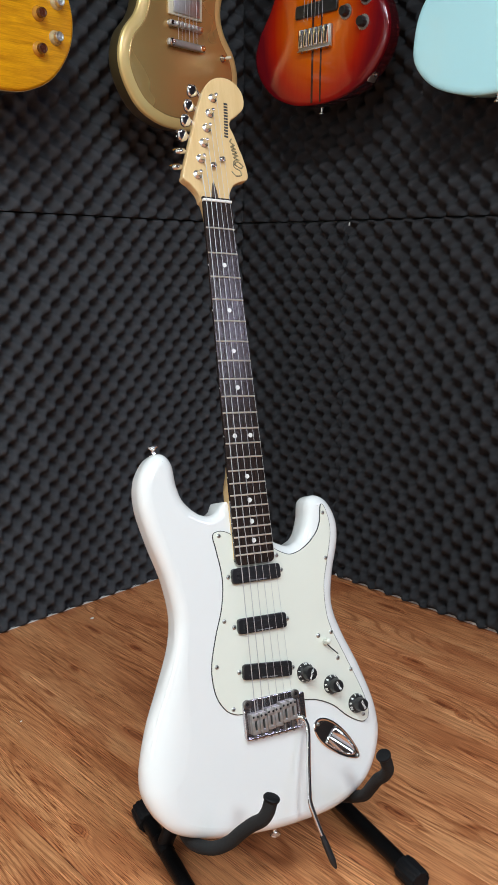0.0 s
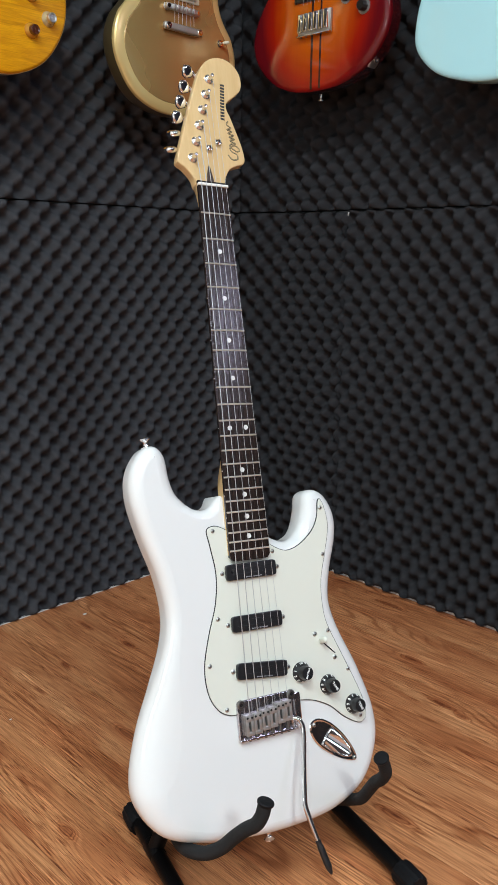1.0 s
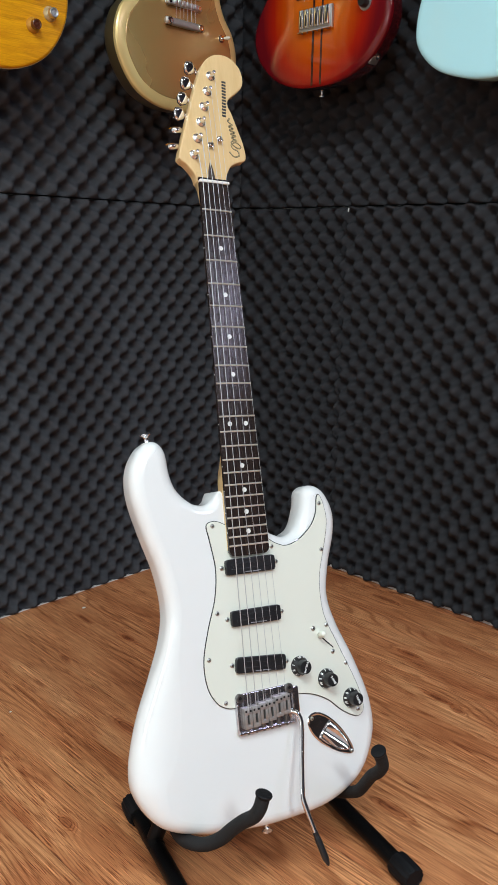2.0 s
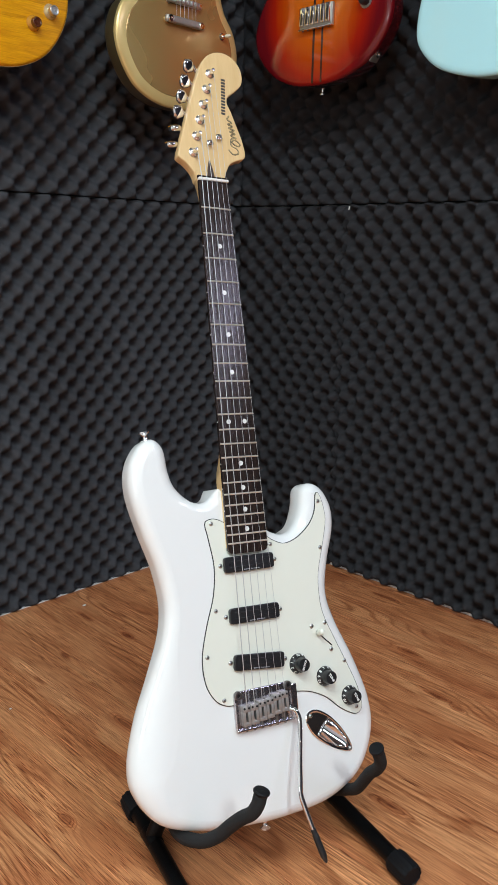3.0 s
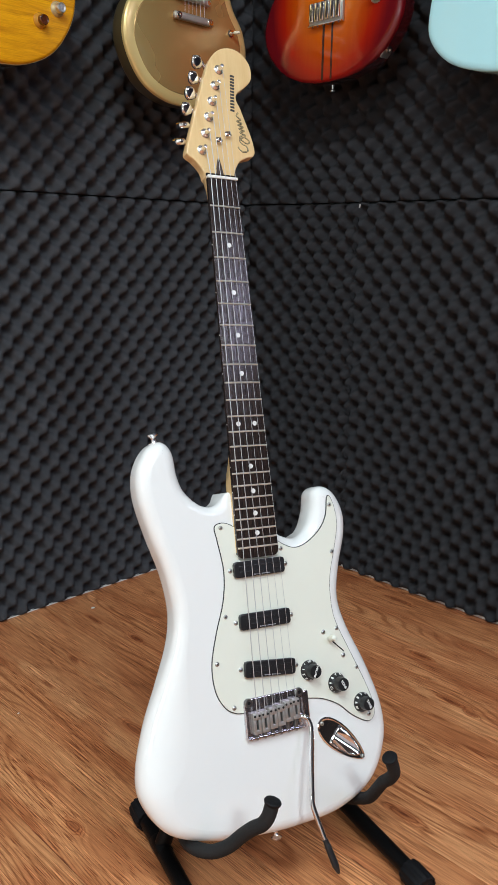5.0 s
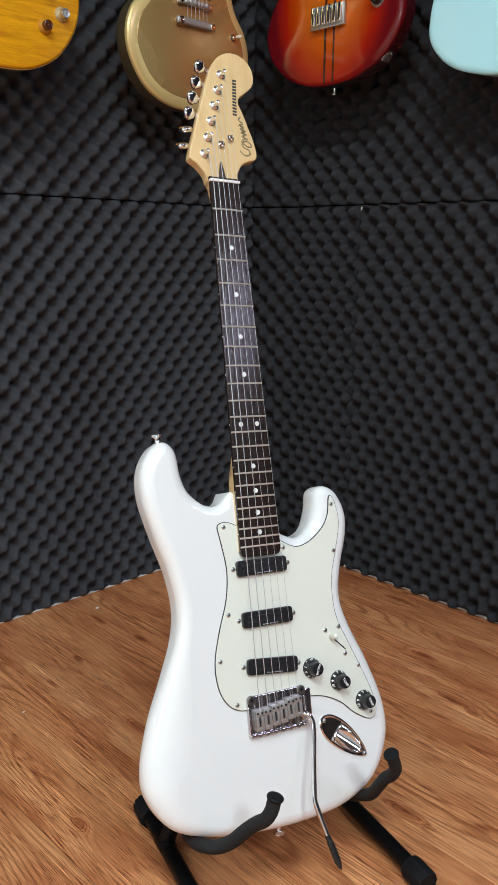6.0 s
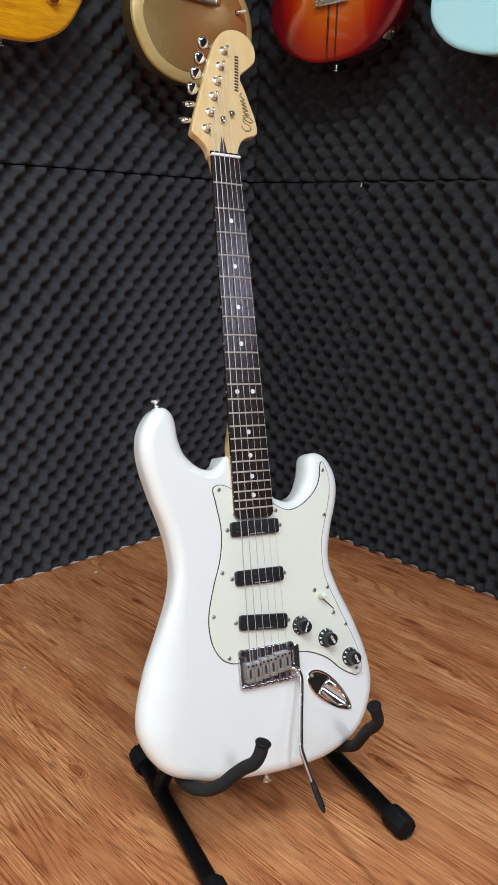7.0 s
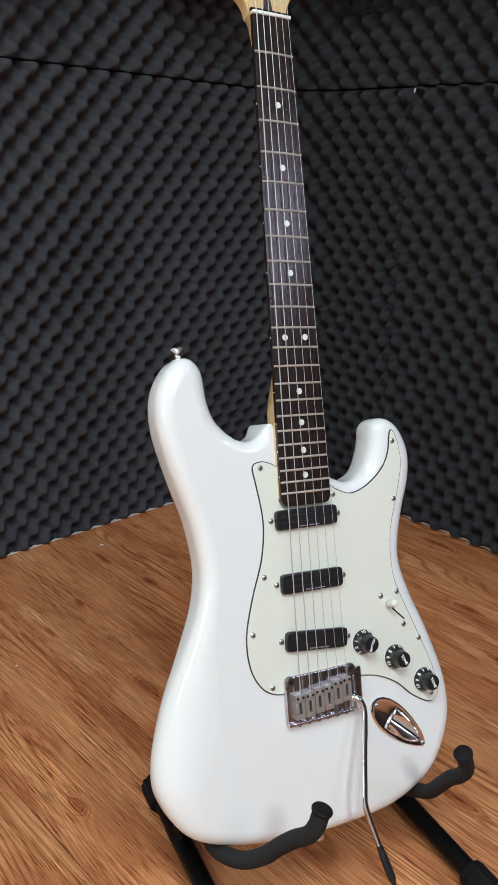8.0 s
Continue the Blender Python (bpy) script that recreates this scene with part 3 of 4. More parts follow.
for n_ in range(1, 23):
    u = fret_at(n_)
    hw = half_width(u) - 0.4
    pts = [G(u, -hw + 2 * hw * k / 8, -((-hw + 2 * hw * k / 8) ** 2) / (2 * RAD) + 0.15) for k in range(9)]
    part("fret", tube(pts, 0.00115, 8), M_FRET, board)
for n_, v in ((3, 0), (5, 0), (7, 0), (9, 0), (12, -11.3), (12, 11.3), (15, 0), (17, 0), (19, 0), (21, 0)):
    part("dot_inlay", lathe([(0.0031, -0.0012), (0.0031, 0.00012)], G((fret_at(n_) + fret_at(n_ - 1)) / 2, v, -v * v / (2 * RAD)), (0, 0, 1), 18), M_PEARL, board)
for n_ in (3, 5, 7, 9, 12, 15, 17, 19, 21):
    part("side_dot", lathe([(0.0008, -0.0005), (0.0008, 0.0001)], G((fret_at(n_) + fret_at(n_ - 1)) / 2, -half_width(fret_at(n_)) + 0.05, -3.0), (-1, 0, 0), 10), M_PEARL, board)
part("nut", box(G(-1.6, 0, -1.2), (0.0425, 0.0034, 0.0056), 0.0006), M_BONE, guitar, "white bone nut")

# headstock
HEAD = [(-4, -21), (-8, -21.6), (-15, -24.8), (-25, -34), (-30, -41.5), (-37, -42.8), (-68, -33), (-97, -23), (-127, -13), (-152, -3.5), (-168, 4), (-179, 14), (-185, 27), (-185, 41), (-179, 52.5), (-169, 60), (-156, 62.5), (-144, 59.5), (-133, 49), (-124, 38), (-115, 35.5), (-103, 40.5), (-85, 46.5), (-65, 53), (-47, 55.8), (-39.5, 52.5), (-36, 43), (-30, 32), (-20, 25.5), (-10, 21.8), (-4, 21), (-1, 18), (-1, 6), (-1, -6), (-1, -18)]
head_line = curve_pts(flat(HEAD), 6)
head = part("headstock", slab(head_line, -0.0215, -0.0075, 0.0016, 0.0016, 3), M_MAPLE, guitar, "large pale maple headstock")
# sloping throat between nut and headstock face
part("throat", slab(flat([(-3.4, -20.4), (-3.4, 20.4), (-15, 21.5), (-15, -22)]), -0.019, -0.0062, 0.0008, 0.0012, 2), M_MAPLE, head)
part("fretboard_lip", slab(flat([(-3.4, -20.6), (-3.4, 20.6), (-7.2, 20.6), (-7.2, -20.6)]), -0.0062, -0.0022, 0.0003, 0.0003, 1), M_ROSE, head)
part("truss_plug", slab(curve_pts(flat([(-7, -4.6), (-14, -4.4), (-23, -2.6), (-31, 0), (-23, 2.6), (-14, 4.4), (-7, 4.6)]), 4), -0.008, -0.0058, 0.0004, 0.0004, 2), M_WALNUT, head, "dark walnut truss rod plug")
# printed marks, as plain shapes
for k in range(12):
    f = k / 11
    part("printed_mark", box(G(-99 - 47.5 * f, 28.0 + 4.2 * f, -7.42), (0.0060, 0.0029, 0.00012), turn=Matrix.Rotation(-0.13 + 0.10 * (k % 2), 3, "Z")), M_INK, head, "small black printed bar")
sc = [(-50, 31), (-44, 37), (-46, 45), (-52, 44), (-55, 37), (-60, 35), (-64, 42), (-59, 49), (-56, 44), (-62, 35), (-66, 38), (-67, 44), (-70, 36), (-73, 43), (-75, 35), (-78, 42), (-80, 34), (-83, 40), (-85, 33), (-88, 39), (-92, 33), (-97, 36)]
for rad, low, ink, lb in ((0.0016, -8.7, M_INK, "black outline of a printed scroll mark"), (0.0005, -7.5, M_GOLDINK, "gold core of a printed scroll mark")):
    part("printed_scroll", tube(curve_pts([G(u, v, low) for u, v in sc], 5, closed=False), rad, 8), ink, head, lb)

POSTS = [(-151.6, 13.2), (-129.0, 6.0), (-106.8, -1.0), (-84.6, -7.9), (-61.7, -14.9), (-38.6, -22.0)]
for i, (u, v) in enumerate(POSTS):
    tun = part("tuner", lathe([(0.0064, 0), (0.0064, 0.0009), (0.0054, 0.0014), (0.0044, 0.0036), (0.0030, 0.0044), (0.0027, 0.0075), (0.0021, 0.0090), (0.0026, 0.0108), (0.0020, 0.0122), (0.0, 0.0126)], G(u, v, -7.5), (0, 0, 1), 18), M_POST, guitar, "chrome tuning machine")
    part("gear_case", box(G(u - 0.5, v - 3, -26), (0.017, 0.013, 0.009), 0.002), M_CHROME, tun)
    sx = v - 12
    tip = Vector((v - 22.5, -(u - 7.0))) * 0.001
    part("shaft", tube([G(u - 3, v - 5, -24), G(u - 10, v - 12, -22), G(u - 16, v - 17.2, -21)], [0.0030, 0.0028, 0.0023], 10), M_CHROME, tun)
    turn = Euler((0.35 if i < 4 else -1.07, 0.1, 0.28)).to_matrix()
    but = slab([Vector(p) * 0.001 for p in ((0, -3), (-3, -7.4), (-11, -8.2), (-15, -4.4), (-15, 4.4), (-11, 8.2), (-3, 7.4), (0, 3))], -0.0036, 0.0036, 0.0036, 0.0030, 4)
    bmesh.ops.transform(but, matrix=Matrix.Translation(G(u - 16, v - 16.7, -21)) @ turn.to_4x4() @ Matrix.Diagonal((1.04, 1.04, 1.04, 1)), verts=but.verts)
    part("button", but, M_CHROME, tun, sharp=60)
for u, v in ((-54, 2.2), (-63.7, 16.1)):
    tr = part("string_tree", box(G(u, v, -3.6), (0.0085, 0.0068, 0.0012), 0.0005, Matrix.Rotation(0.3, 3, "Z")), M_CHROME, guitar, "small chrome string tree")
    part("tree_post", lathe([(0.0022, -0.0035), (0.0022, 0.0012), (0.0028, 0.0013), (0.0018, 0.0022)], G(u, v, -3.8), (0, 0, 1), 12), M_CHROME, tr)

# pickups
for uc, vc, ang in ((491.8, 0.3, 0.0), (554.6, 1.5, 0.01), (613.4, 1.9, 0.095)):
    rot = Matrix.Rotation(-ang, 3, "Z")
    shell = [rot @ Vector((x, y, 0)) for x, y in ((-35, -6), (-34, -8.6), (-31, -9.6), (31, -9.6), (34, -8.6), (35, -6), (35, 6), (34, 8.6), (31, 9.6), (-31, 9.6), (-34, 8.6), (-35, 6))]
    o = G(uc, vc, 0)
    pk = part("pickup", slab([Vector((o.x + p.x * 1e-3, o.y + p.y * 1e-3)) for p in shell], -0.0075, -0.0022, 0.0011, 0.0009, 3), M_BLACK, guitar, "black twin-blade pickup")
    for off in (-3.4, 3.4):
        part("blade", box(o + rot @ Vector((0, off, -2.6)) * 1e-3, (0.056, 0.0020, 0.0012), 0.0003, rot), M_BLACK, pk)
        part("printed_mark", box(o + rot @ Vector((-21, off * 1.15, -2.12)) * 1e-3, (0.0085, 0.0004, 0.0001), turn=rot), M_DIMTEXT, pk, "fine grey printed line")
    for k in range(15):
        if k != 6:
            part("printed_mark", box(o + rot @ Vector((-8.2 + 1.48 * k, -7.5, -2.14)) * 1e-3, (0.0010, 0.0015 if k in (0, 7) else 0.0011, 0.0001), turn=rot), M_DIMTEXT, pk, "tiny grey printed bar")
    for sx in (-38.6, 38.6):
        q = o + rot @ Vector((sx, 0, 0)) * 1e-3
        screw(-q.y * 1e3, q.x * 1e3, -7.3, 2.9)

# knobs
for u, v, text, ang, zero in ((626.7, 58.2, "VOLUME", -2.0, 2.27), (649.2, 96.4, "TONE", -1.07, 4.1), (680.2, 131.6, "TONE", -1.15, 4.1)):
    ribs = lathe([(0.0126, 0), (0.0126, 0.0012), (0.0112, 0.0042), (0.0092, 0.0062), (0.0086, 0.0070), (0.0082, 0.0150), (0.0078, 0.0160), (0.0, 0.0161)], G(u, v, -7.2), (0, 0, 1), 48)
    kn = part("knob", ribs, M_BLACK, guitar, "black skirted control knob", sharp=30)
    words(text, 0.0044 if text == "TONE" else 0.0036, Matrix.Translation(G(u, v, 9.05)) @ Matrix.Rotation(ang, 4, "Z"), M_TEXT, kn)
    for k in range(11):
        a = zero + k * 2 * math.pi / 11
        c = G(u, v, -4.2) + Vector((math.cos(a), math.sin(a), 0)) * 0.0114
        if k == 0:
            part("index_line", box(c + Vector((0, 0, 0.0003)), (0.0030, 0.0009, 0.0004), turn=Matrix.Rotation(a, 3, "Z") @ Matrix.Rotation(0.9, 3, "Y")), M_TEXT, kn)
            continue
        words(str(k), 0.0050, Matrix.Translation(c + Vector((0, 0, 0.0012))) @ Matrix.Rotation(a - math.pi / 2, 4, "Z") @ Matrix.Rotation(-1.0, 4, "X"), M_TEXT, kn, "numeral", 0.0001)

# five-way switch
sw = part("switch_slot", box(G(601.8, 101.4, -7.25), (0.0016, 0.030, 0.0004), 0.0002, Matrix.Rotation(0.807, 3, "Z")), M_BLACK, guitar, "black selector switch slot")
part("switch_lever", tube([G(594, 96.8, -12), G(592.5, 95.0, -1)], 0.0016, 8), M_NICKEL, sw)
part("switch_tip", lathe([(0.0036, 0), (0.0042, 0.001), (0.0039, 0.009), (0.0034, 0.0118), (0.0018, 0.0130), (0, 0.0132)], G(593, 93.4, -5.6), (-0.12, 0.22, 1), 16), M_GUARD, sw, "mint-white switch tip")
screw(583.7, 84.2, -7.3, 3.1)
screw(617, 110.6, -7.3, 3.1)

# bridge
M_PLATE = plain("chrome_plate", (0.64, 0.63, 0.66), 0.20, 1.0, vary=0.08, scale=70, rough_vary=0.06)
M_SADDLE = plain("satin_nickel", (0.43, 0.41, 0.385), 0.40, 0.7, vary=0.08, scale=140, rough_vary=0.08)


def round_rect(cx, cy, w, h, r, n=5):
    """Outline of a rectangle with rounded corners, in millimetres."""
    out = []
    for sx, sy, a0 in ((1, -1, -90), (1, 1, 0), (-1, 1, 90), (-1, -1, 180)):
        for k in range(n + 1):
            a = radians(a0 + 90 * k / n)
            out.append(Vector((cx + sx * (w / 2 - r) + r * math.cos(a), cy + sy * (h / 2 - r) + r * math.sin(a))) * 0.001)
    return out


bridge = part("bridge", slab(round_rect(2.8, -668.7, 81, 48, 5), -0.0095, -0.0049, 0.0014, 0.0012, 3), M_PLATE, guitar, "chrome tremolo bridge", sharp=50)
# raised rim of the pressed plate at its rear and ends
part("rear_lip", slab(round_rect(2.8, -690.9, 80, 3.2, 1.5), -0.0052, -0.0018, 0.0009, 0.0008, 2), M_PLATE, bridge, sharp=50)
for v in (-36.4, 42.0):
    part("end_lip", slab(round_rect(v, -673.7, 2.0, 34, 0.9), -0.0052, -0.0030, 0.0006, 0.0006, 2), M_PLATE, bridge, sharp=50)
for v in (-32, 38):
    post = part("pivot_post", lathe([(0.0054, 0), (0.0054, 0.0028), (0.0044, 0.0040), (0.0024, 0.0040), (0.0024, 0.0026)], G(649.2, v, -6), (0, 0, 1), 20), M_DARKCHROME, bridge)
    part("hex_socket", lathe([(0.0024, 0), (0.0024, 0.0003)], G(649.2, v, -3.3), (0, 0, 1), 6), M_BLACK, post)
SADDLE_U = (661.7, 661.2, 659.2, 658.2, 655.7, 654.7)
for i, us_ in enumerate(SADDLE_U):
    v = -26.2 + 10.9 * i + 1.5
    w0 = 2.2 - 0.14 * abs(i - 2.5) ** 2
    sb = bmesh.new()
    box(G(us_ + 4.0, v, w0 - 3.4), (0.0106, 0.0080, 0.0068), 0.0007, bm=sb)
    box(G(us_ + 22.0, v, w0 - 3.6), (0.0106, 0.0050, 0.0064), 0.0007, bm=sb)
    for s in (-1, 1):
        box(G(us_ + 13.6, v + s * 3.35, w0 - 3.5), (0.0039, 0.0140, 0.0064), 0.0004, bm=sb)
    sd = part("saddle", sb, M_SADDLE, bridge, "slotted satin steel saddle")
    part("slot_floor", box(G(us_ + 13.5, v, -4.2), (0.0043, 0.0148, 0.001)), M_BLACK, sd)
    for s in (-1, 1):
        part("height_screw", lathe([(0.0014, 0), (0.0014, 0.0006), (0.0006, 0.0006)], G(us_ + 3.4, v + s * 3.1, w0 - 0.3), (0, 0, 1), 10), M_BLACK, sd)
    part("spring", tube([G(us_ + 24.5, v, -3.4), G(689.2, v, -3.4)], 0.0021, 10), M_DARKCHROME, sd)
    part("intonation_screw", lathe([(0.0017, 0), (0.0017, 0.0011), (0.0008, 0.0014)], G(692.3, v, -3.4), (0, -1, 0), 10), M_DARKCHROME, bridge)
part("trem_block", box(G(666.2, 45.0, -7.6), (0.014, 0.034, 0.005), 0.0018), M_PLATE, bridge, "chrome arm socket plate", sharp=20)
arm = part("trem_arm", tube(curve_pts([G(677.5, 36, -3), G(679, 40.5, 1.5), G(684, 44, 3.5), G(696, 44.5, 6), G(730, 35.6, 14), G(763, 27.2, 22), G(774, 25.5, 24.3), G(786, 27.3, 27), G(816, 33.6, 33.5)], 6, closed=False), 0.0032, 12), M_CHROME, bridge, "bent chrome tremolo arm")
part("arm_tip", tube(curve_pts([G(812, 32.7, 32.6), G(820, 34.5, 34.3), G(832, 37.2, 37), G(845, 40.2, 40), G(851, 41.6, 41.4)], 4, closed=False), [0.0034] * 4 + [0.0041] * 4 + [0.0042] * 4 + [0.0034, 0.0028, 0.0022, 0.0016] + [0.0006], 14), M_BLACK, arm, "black plastic arm tip")

M_CUP = plain("polished_cup_metal", (0.80, 0.81, 0.83), 0.12, 1.0, rough_vary=0.05)
# jack plate: boat-shaped dish
def boat(scale_l, scale_w, shift=0.0):
    pts = []
    for k in range(40):
        a = 2 * math.pi * k / 40
        c, s = math.cos(a), math.sin(a)
        lx = 0.0425 * scale_l * c + shift
        wy = 0.0160 * scale_w * s * (1 - 0.28 * c) * (abs(s) ** 0.05 if s else 1)
        pts.append(jo + jx * lx + jy * wy)
    return pts


jb = bmesh.new()
prof = [(1.0, 1.0, -9.6), (1.0, 1.0, -8.2), (0.985, 0.965, -7.5), (0.955, 0.90, -7.2), (0.925, 0.84, -7.5), (0.90, 0.80, -7.6)]
rr_ = [[jb.verts.new((p.x, p.y, z * 1e-3)) for p in boat(a, b)] for a, b, z in prof]
mouth = [max(dee, key=lambda q: (q - cm).normalized().dot((p - cm).normalized())) for p in boat(0.9, 0.8)]
rr_.append([jb.verts.new((*(cm + (p - cm) * 0.97), -0.0076)) for p in mouth])
for a, b in zip(rr_, rr_[1:]):
    for k in range(40):
        jb.faces.new((a[k], a[(k + 1) % 40], b[(k + 1) % 40], b[k]))
jack = part("jack_plate", jb, M_CHROME, guitar, "boat-shaped chrome jack plate", sharp=10)
# the cup: a raised rim round a trough that slopes along the plate


def trough(p):
    a, b = (p - jo).dot(jx) * 1e3, (p - jo).dot(jy) * 1e3
    return min(-5.5, -6.4 + (a - 28) * 0.5 + 0.05 * b * b)


cb = bmesh.new()
loops = [[cb.verts.new((*(cm + (p - cm) * k), z * 1e-3)) for p in dee] for k, z in ((1.04, -7.6), (1.0, -6.1), (0.965, -5.4), (0.91, -5.4))]
for k in (0.87, 0.80, 0.72, 0.63, 0.54, 0.45, 0.36, 0.27, 0.18, 0.09):
    ring = [cm + (p - cm) * k for p in dee]
    loops.append([cb.verts.new((p.x, p.y, trough(p) * 1e-3)) for p in ring])
for a, b in zip(loops, loops[1:]):
    for k in range(len(dee)):
        cb.faces.new((a[k], a[(k + 1) % len(dee)], b[(k + 1) % len(dee)], b[k]))
cb.faces.new(loops[-1])
cup = part("jack_cup", cb, M_CUP, jack, "bright concave jack cup")
for s in (-0.0375, 0.0385):
    p = jo + jx * s
    screw(-p.y * 1e3, p.x * 1e3, -6.7, 2.6, jack)

# strap buttons
for name_, o, ax in (("strap_button", G(331, -112, -31), (-0.15, 1, 0.05)), ("strap_button", G(810, 2, -31), (0, -1, 0))):
    sbn = part(name_, lathe([(0.0068, 0.0), (0.0062, 0.0016), (0.0036, 0.0028), (0.0030, 0.006), (0.0042, 0.0085), (0.0070, 0.0105), (0.0070, 0.0120), (0.0030, 0.0132), (0, 0.0133)], o, ax, 20), M_POST, guitar, "chrome strap button")
    part("felt_washer", lathe([(0.0068, -0.001), (0.0068, 0.0010), (0.004, 0.0011)], o, ax, 18), M_FELT, sbn, "white felt washer")

# strings: bridge saddle, nut slot, tuner post
GAUGE = (0.00058, 0.00048, 0.00039, 0.00030, 0.00024, 0.00020)
for i in range(6):
    vs = -26.2 + 10.9 * i + 1.5
    vn = -17.5 + 7.0 * i
    pu, pv = POSTS[5 - i]
    pts = [G(SADDLE_U[i] + 14, vs, -6), G(SADDLE_U[i] + 4, vs, 2.4 - 0.1 * abs(i - 2.5) ** 2), G(-1.6, vn, 2.0)]
    pts.append(G(pu + 2.5, pv + 2.8, 0.4 if i < 4 else -1.0))
    part("string", tube(pts, GAUGE[i], 6), M_STEEL, guitar, "steel guitar string")

# ---- guitar stand ----
stand = thing("guitar_stand", pose(-0.84, -0.87, 0.0), "black tubular guitar stand with grey padded arms and ribbed feet", "guitar stand")
SO = Vector((-0.84, -0.87, 0.0))


def W(*p):
    return Vector(p) - SO


def GW(u, v, w):
    return (GM @ G(u, v, w)) - SO


for front, b0 in ((Vector((-1.014, -0.985, 0.0165)), Vector((-0.920, -0.690, 0.0165))), (Vector((-0.751, -1.058, 0.0165)), Vector((-0.667, -0.762, 0.0165)))):
    bar_dir = (front - b0).normalized()
    b1 = front - bar_dir * 0.012
    leg = part("floor_tube", tube([b0 + bar_dir * 0.01 - SO, b1 - SO], 0.0108, 20), M_TUBE, stand, "black steel floor tube")
    for end, sgn in ((front, 1), (b0, -1)):
        part("foot_cap", lathe([(0.0138, -0.036), (0.0150, -0.033), (0.0150, -0.006), (0.0142, -0.001), (0.0126, 0.0), (0.0118, -0.0015), (0.0, -0.0015)], end - SO, bar_dir * sgn, 48, ribs=12, rib=0.0012), M_RUBBER, leg, "ribbed black rubber foot")
hub = GW(700, 8, -118)
for base in (Vector((-0.947, -0.775, 0.0165)), Vector((-0.688, -0.835, 0.0165))):
    b = base - SO
    mid = b.lerp(hub, 0.5) + Vector((0, 0, -0.01))
    part("upright", tube(curve_pts([b, b.lerp(mid, 0.3) + Vector((0, 0, 0.012)), mid, hub], 5, closed=False), 0.0108, 18), M_TUBE, stand, "black steel upright tube")
    part("sleeve", lathe([(0.0110, -0.015), (0.0114, -0.014), (0.0114, 0.014), (0.0110, 0.015)], b, bar_dir, 20), M_TUBE, stand)
part("hub", lathe([(0.022, -0.03), (0.026, -0.026), (0.026, 0.026), (0.022, 0.03)], hub, (0.1, 0.3, 0.95), 24), M_RUBBER, stand)
part("column", tube([hub, GW(520, 4, -118)], 0.0125, 18), M_TUBE, stand, "black steel column")
part("back_rest", tube([GW(540, -70, -74), GW(535, -40, -90), GW(530, 4, -112), GW(535, 48, -90), GW(540, 76, -74)], 0.010, 14), M_PAD, stand, "grey foam back rest")
ARMS = (
    [(735, -40, -112), (775, -72, -104), (793, -101, -76), (797, -110, -48), (800, -110, -28), (800, -106, -10), (799, -96.5, 5), (790.5, -85.5, 22), (777.5, -77.2, 38), (766.5, -70.2, 54), (759, -64, 68), (749, -60, 76), (741, -58, 79), (735.5, -56.7, 81)],
    [(735, 56, -112), (778, 92, -104), (803, 112, -76), (808, 119, -56), (806, 121, -38), (801.3, 121.3, -20), (792.8, 119.4, 5), (775, 115.8, 30), (762, 112.8, 48), (754.8, 112.2, 62), (745.5, 110.6, 74), (735.5, 106, 81), (723, 98.8, 86.5)])
for path, rad in zip(ARMS, (0.0080, 0.0076)):
    pts = curve_pts([GW(*p) for p in path], 5, closed=False)
    armt = part("padded_arm", tube(pts, rad, 18), M_PAD, stand, "grey foam-padded cradle arm")
    d = (pts[-1] - pts[-3]).normalized()
    part("end_cap", lathe([(rad - 0.0002, -0.002), (rad + 0.0014, 0.0), (rad + 0.0018, 0.0018), (rad + 0.001, 0.0032), (rad - 0.0006, 0.0036), (0.0, 0.0036)], pts[-1], d, 24), M_RUBBER, armt, "black rubber end cap")

# ---- guitars on the wall ----
LEFT = Matrix(((1, 0, 0, 0), (0, 0, -1, 0), (0, 1, 0, 0), (0, 0, 0, 1)))
RIGHT = Matrix(((0, 0, -1, 0), (-1, 0, 0, 0), (0, 1, 0, 0), (0, 0, 0, 1)))


def mm(pairs):
    return [Vector(p) * 0.001 for p in pairs]


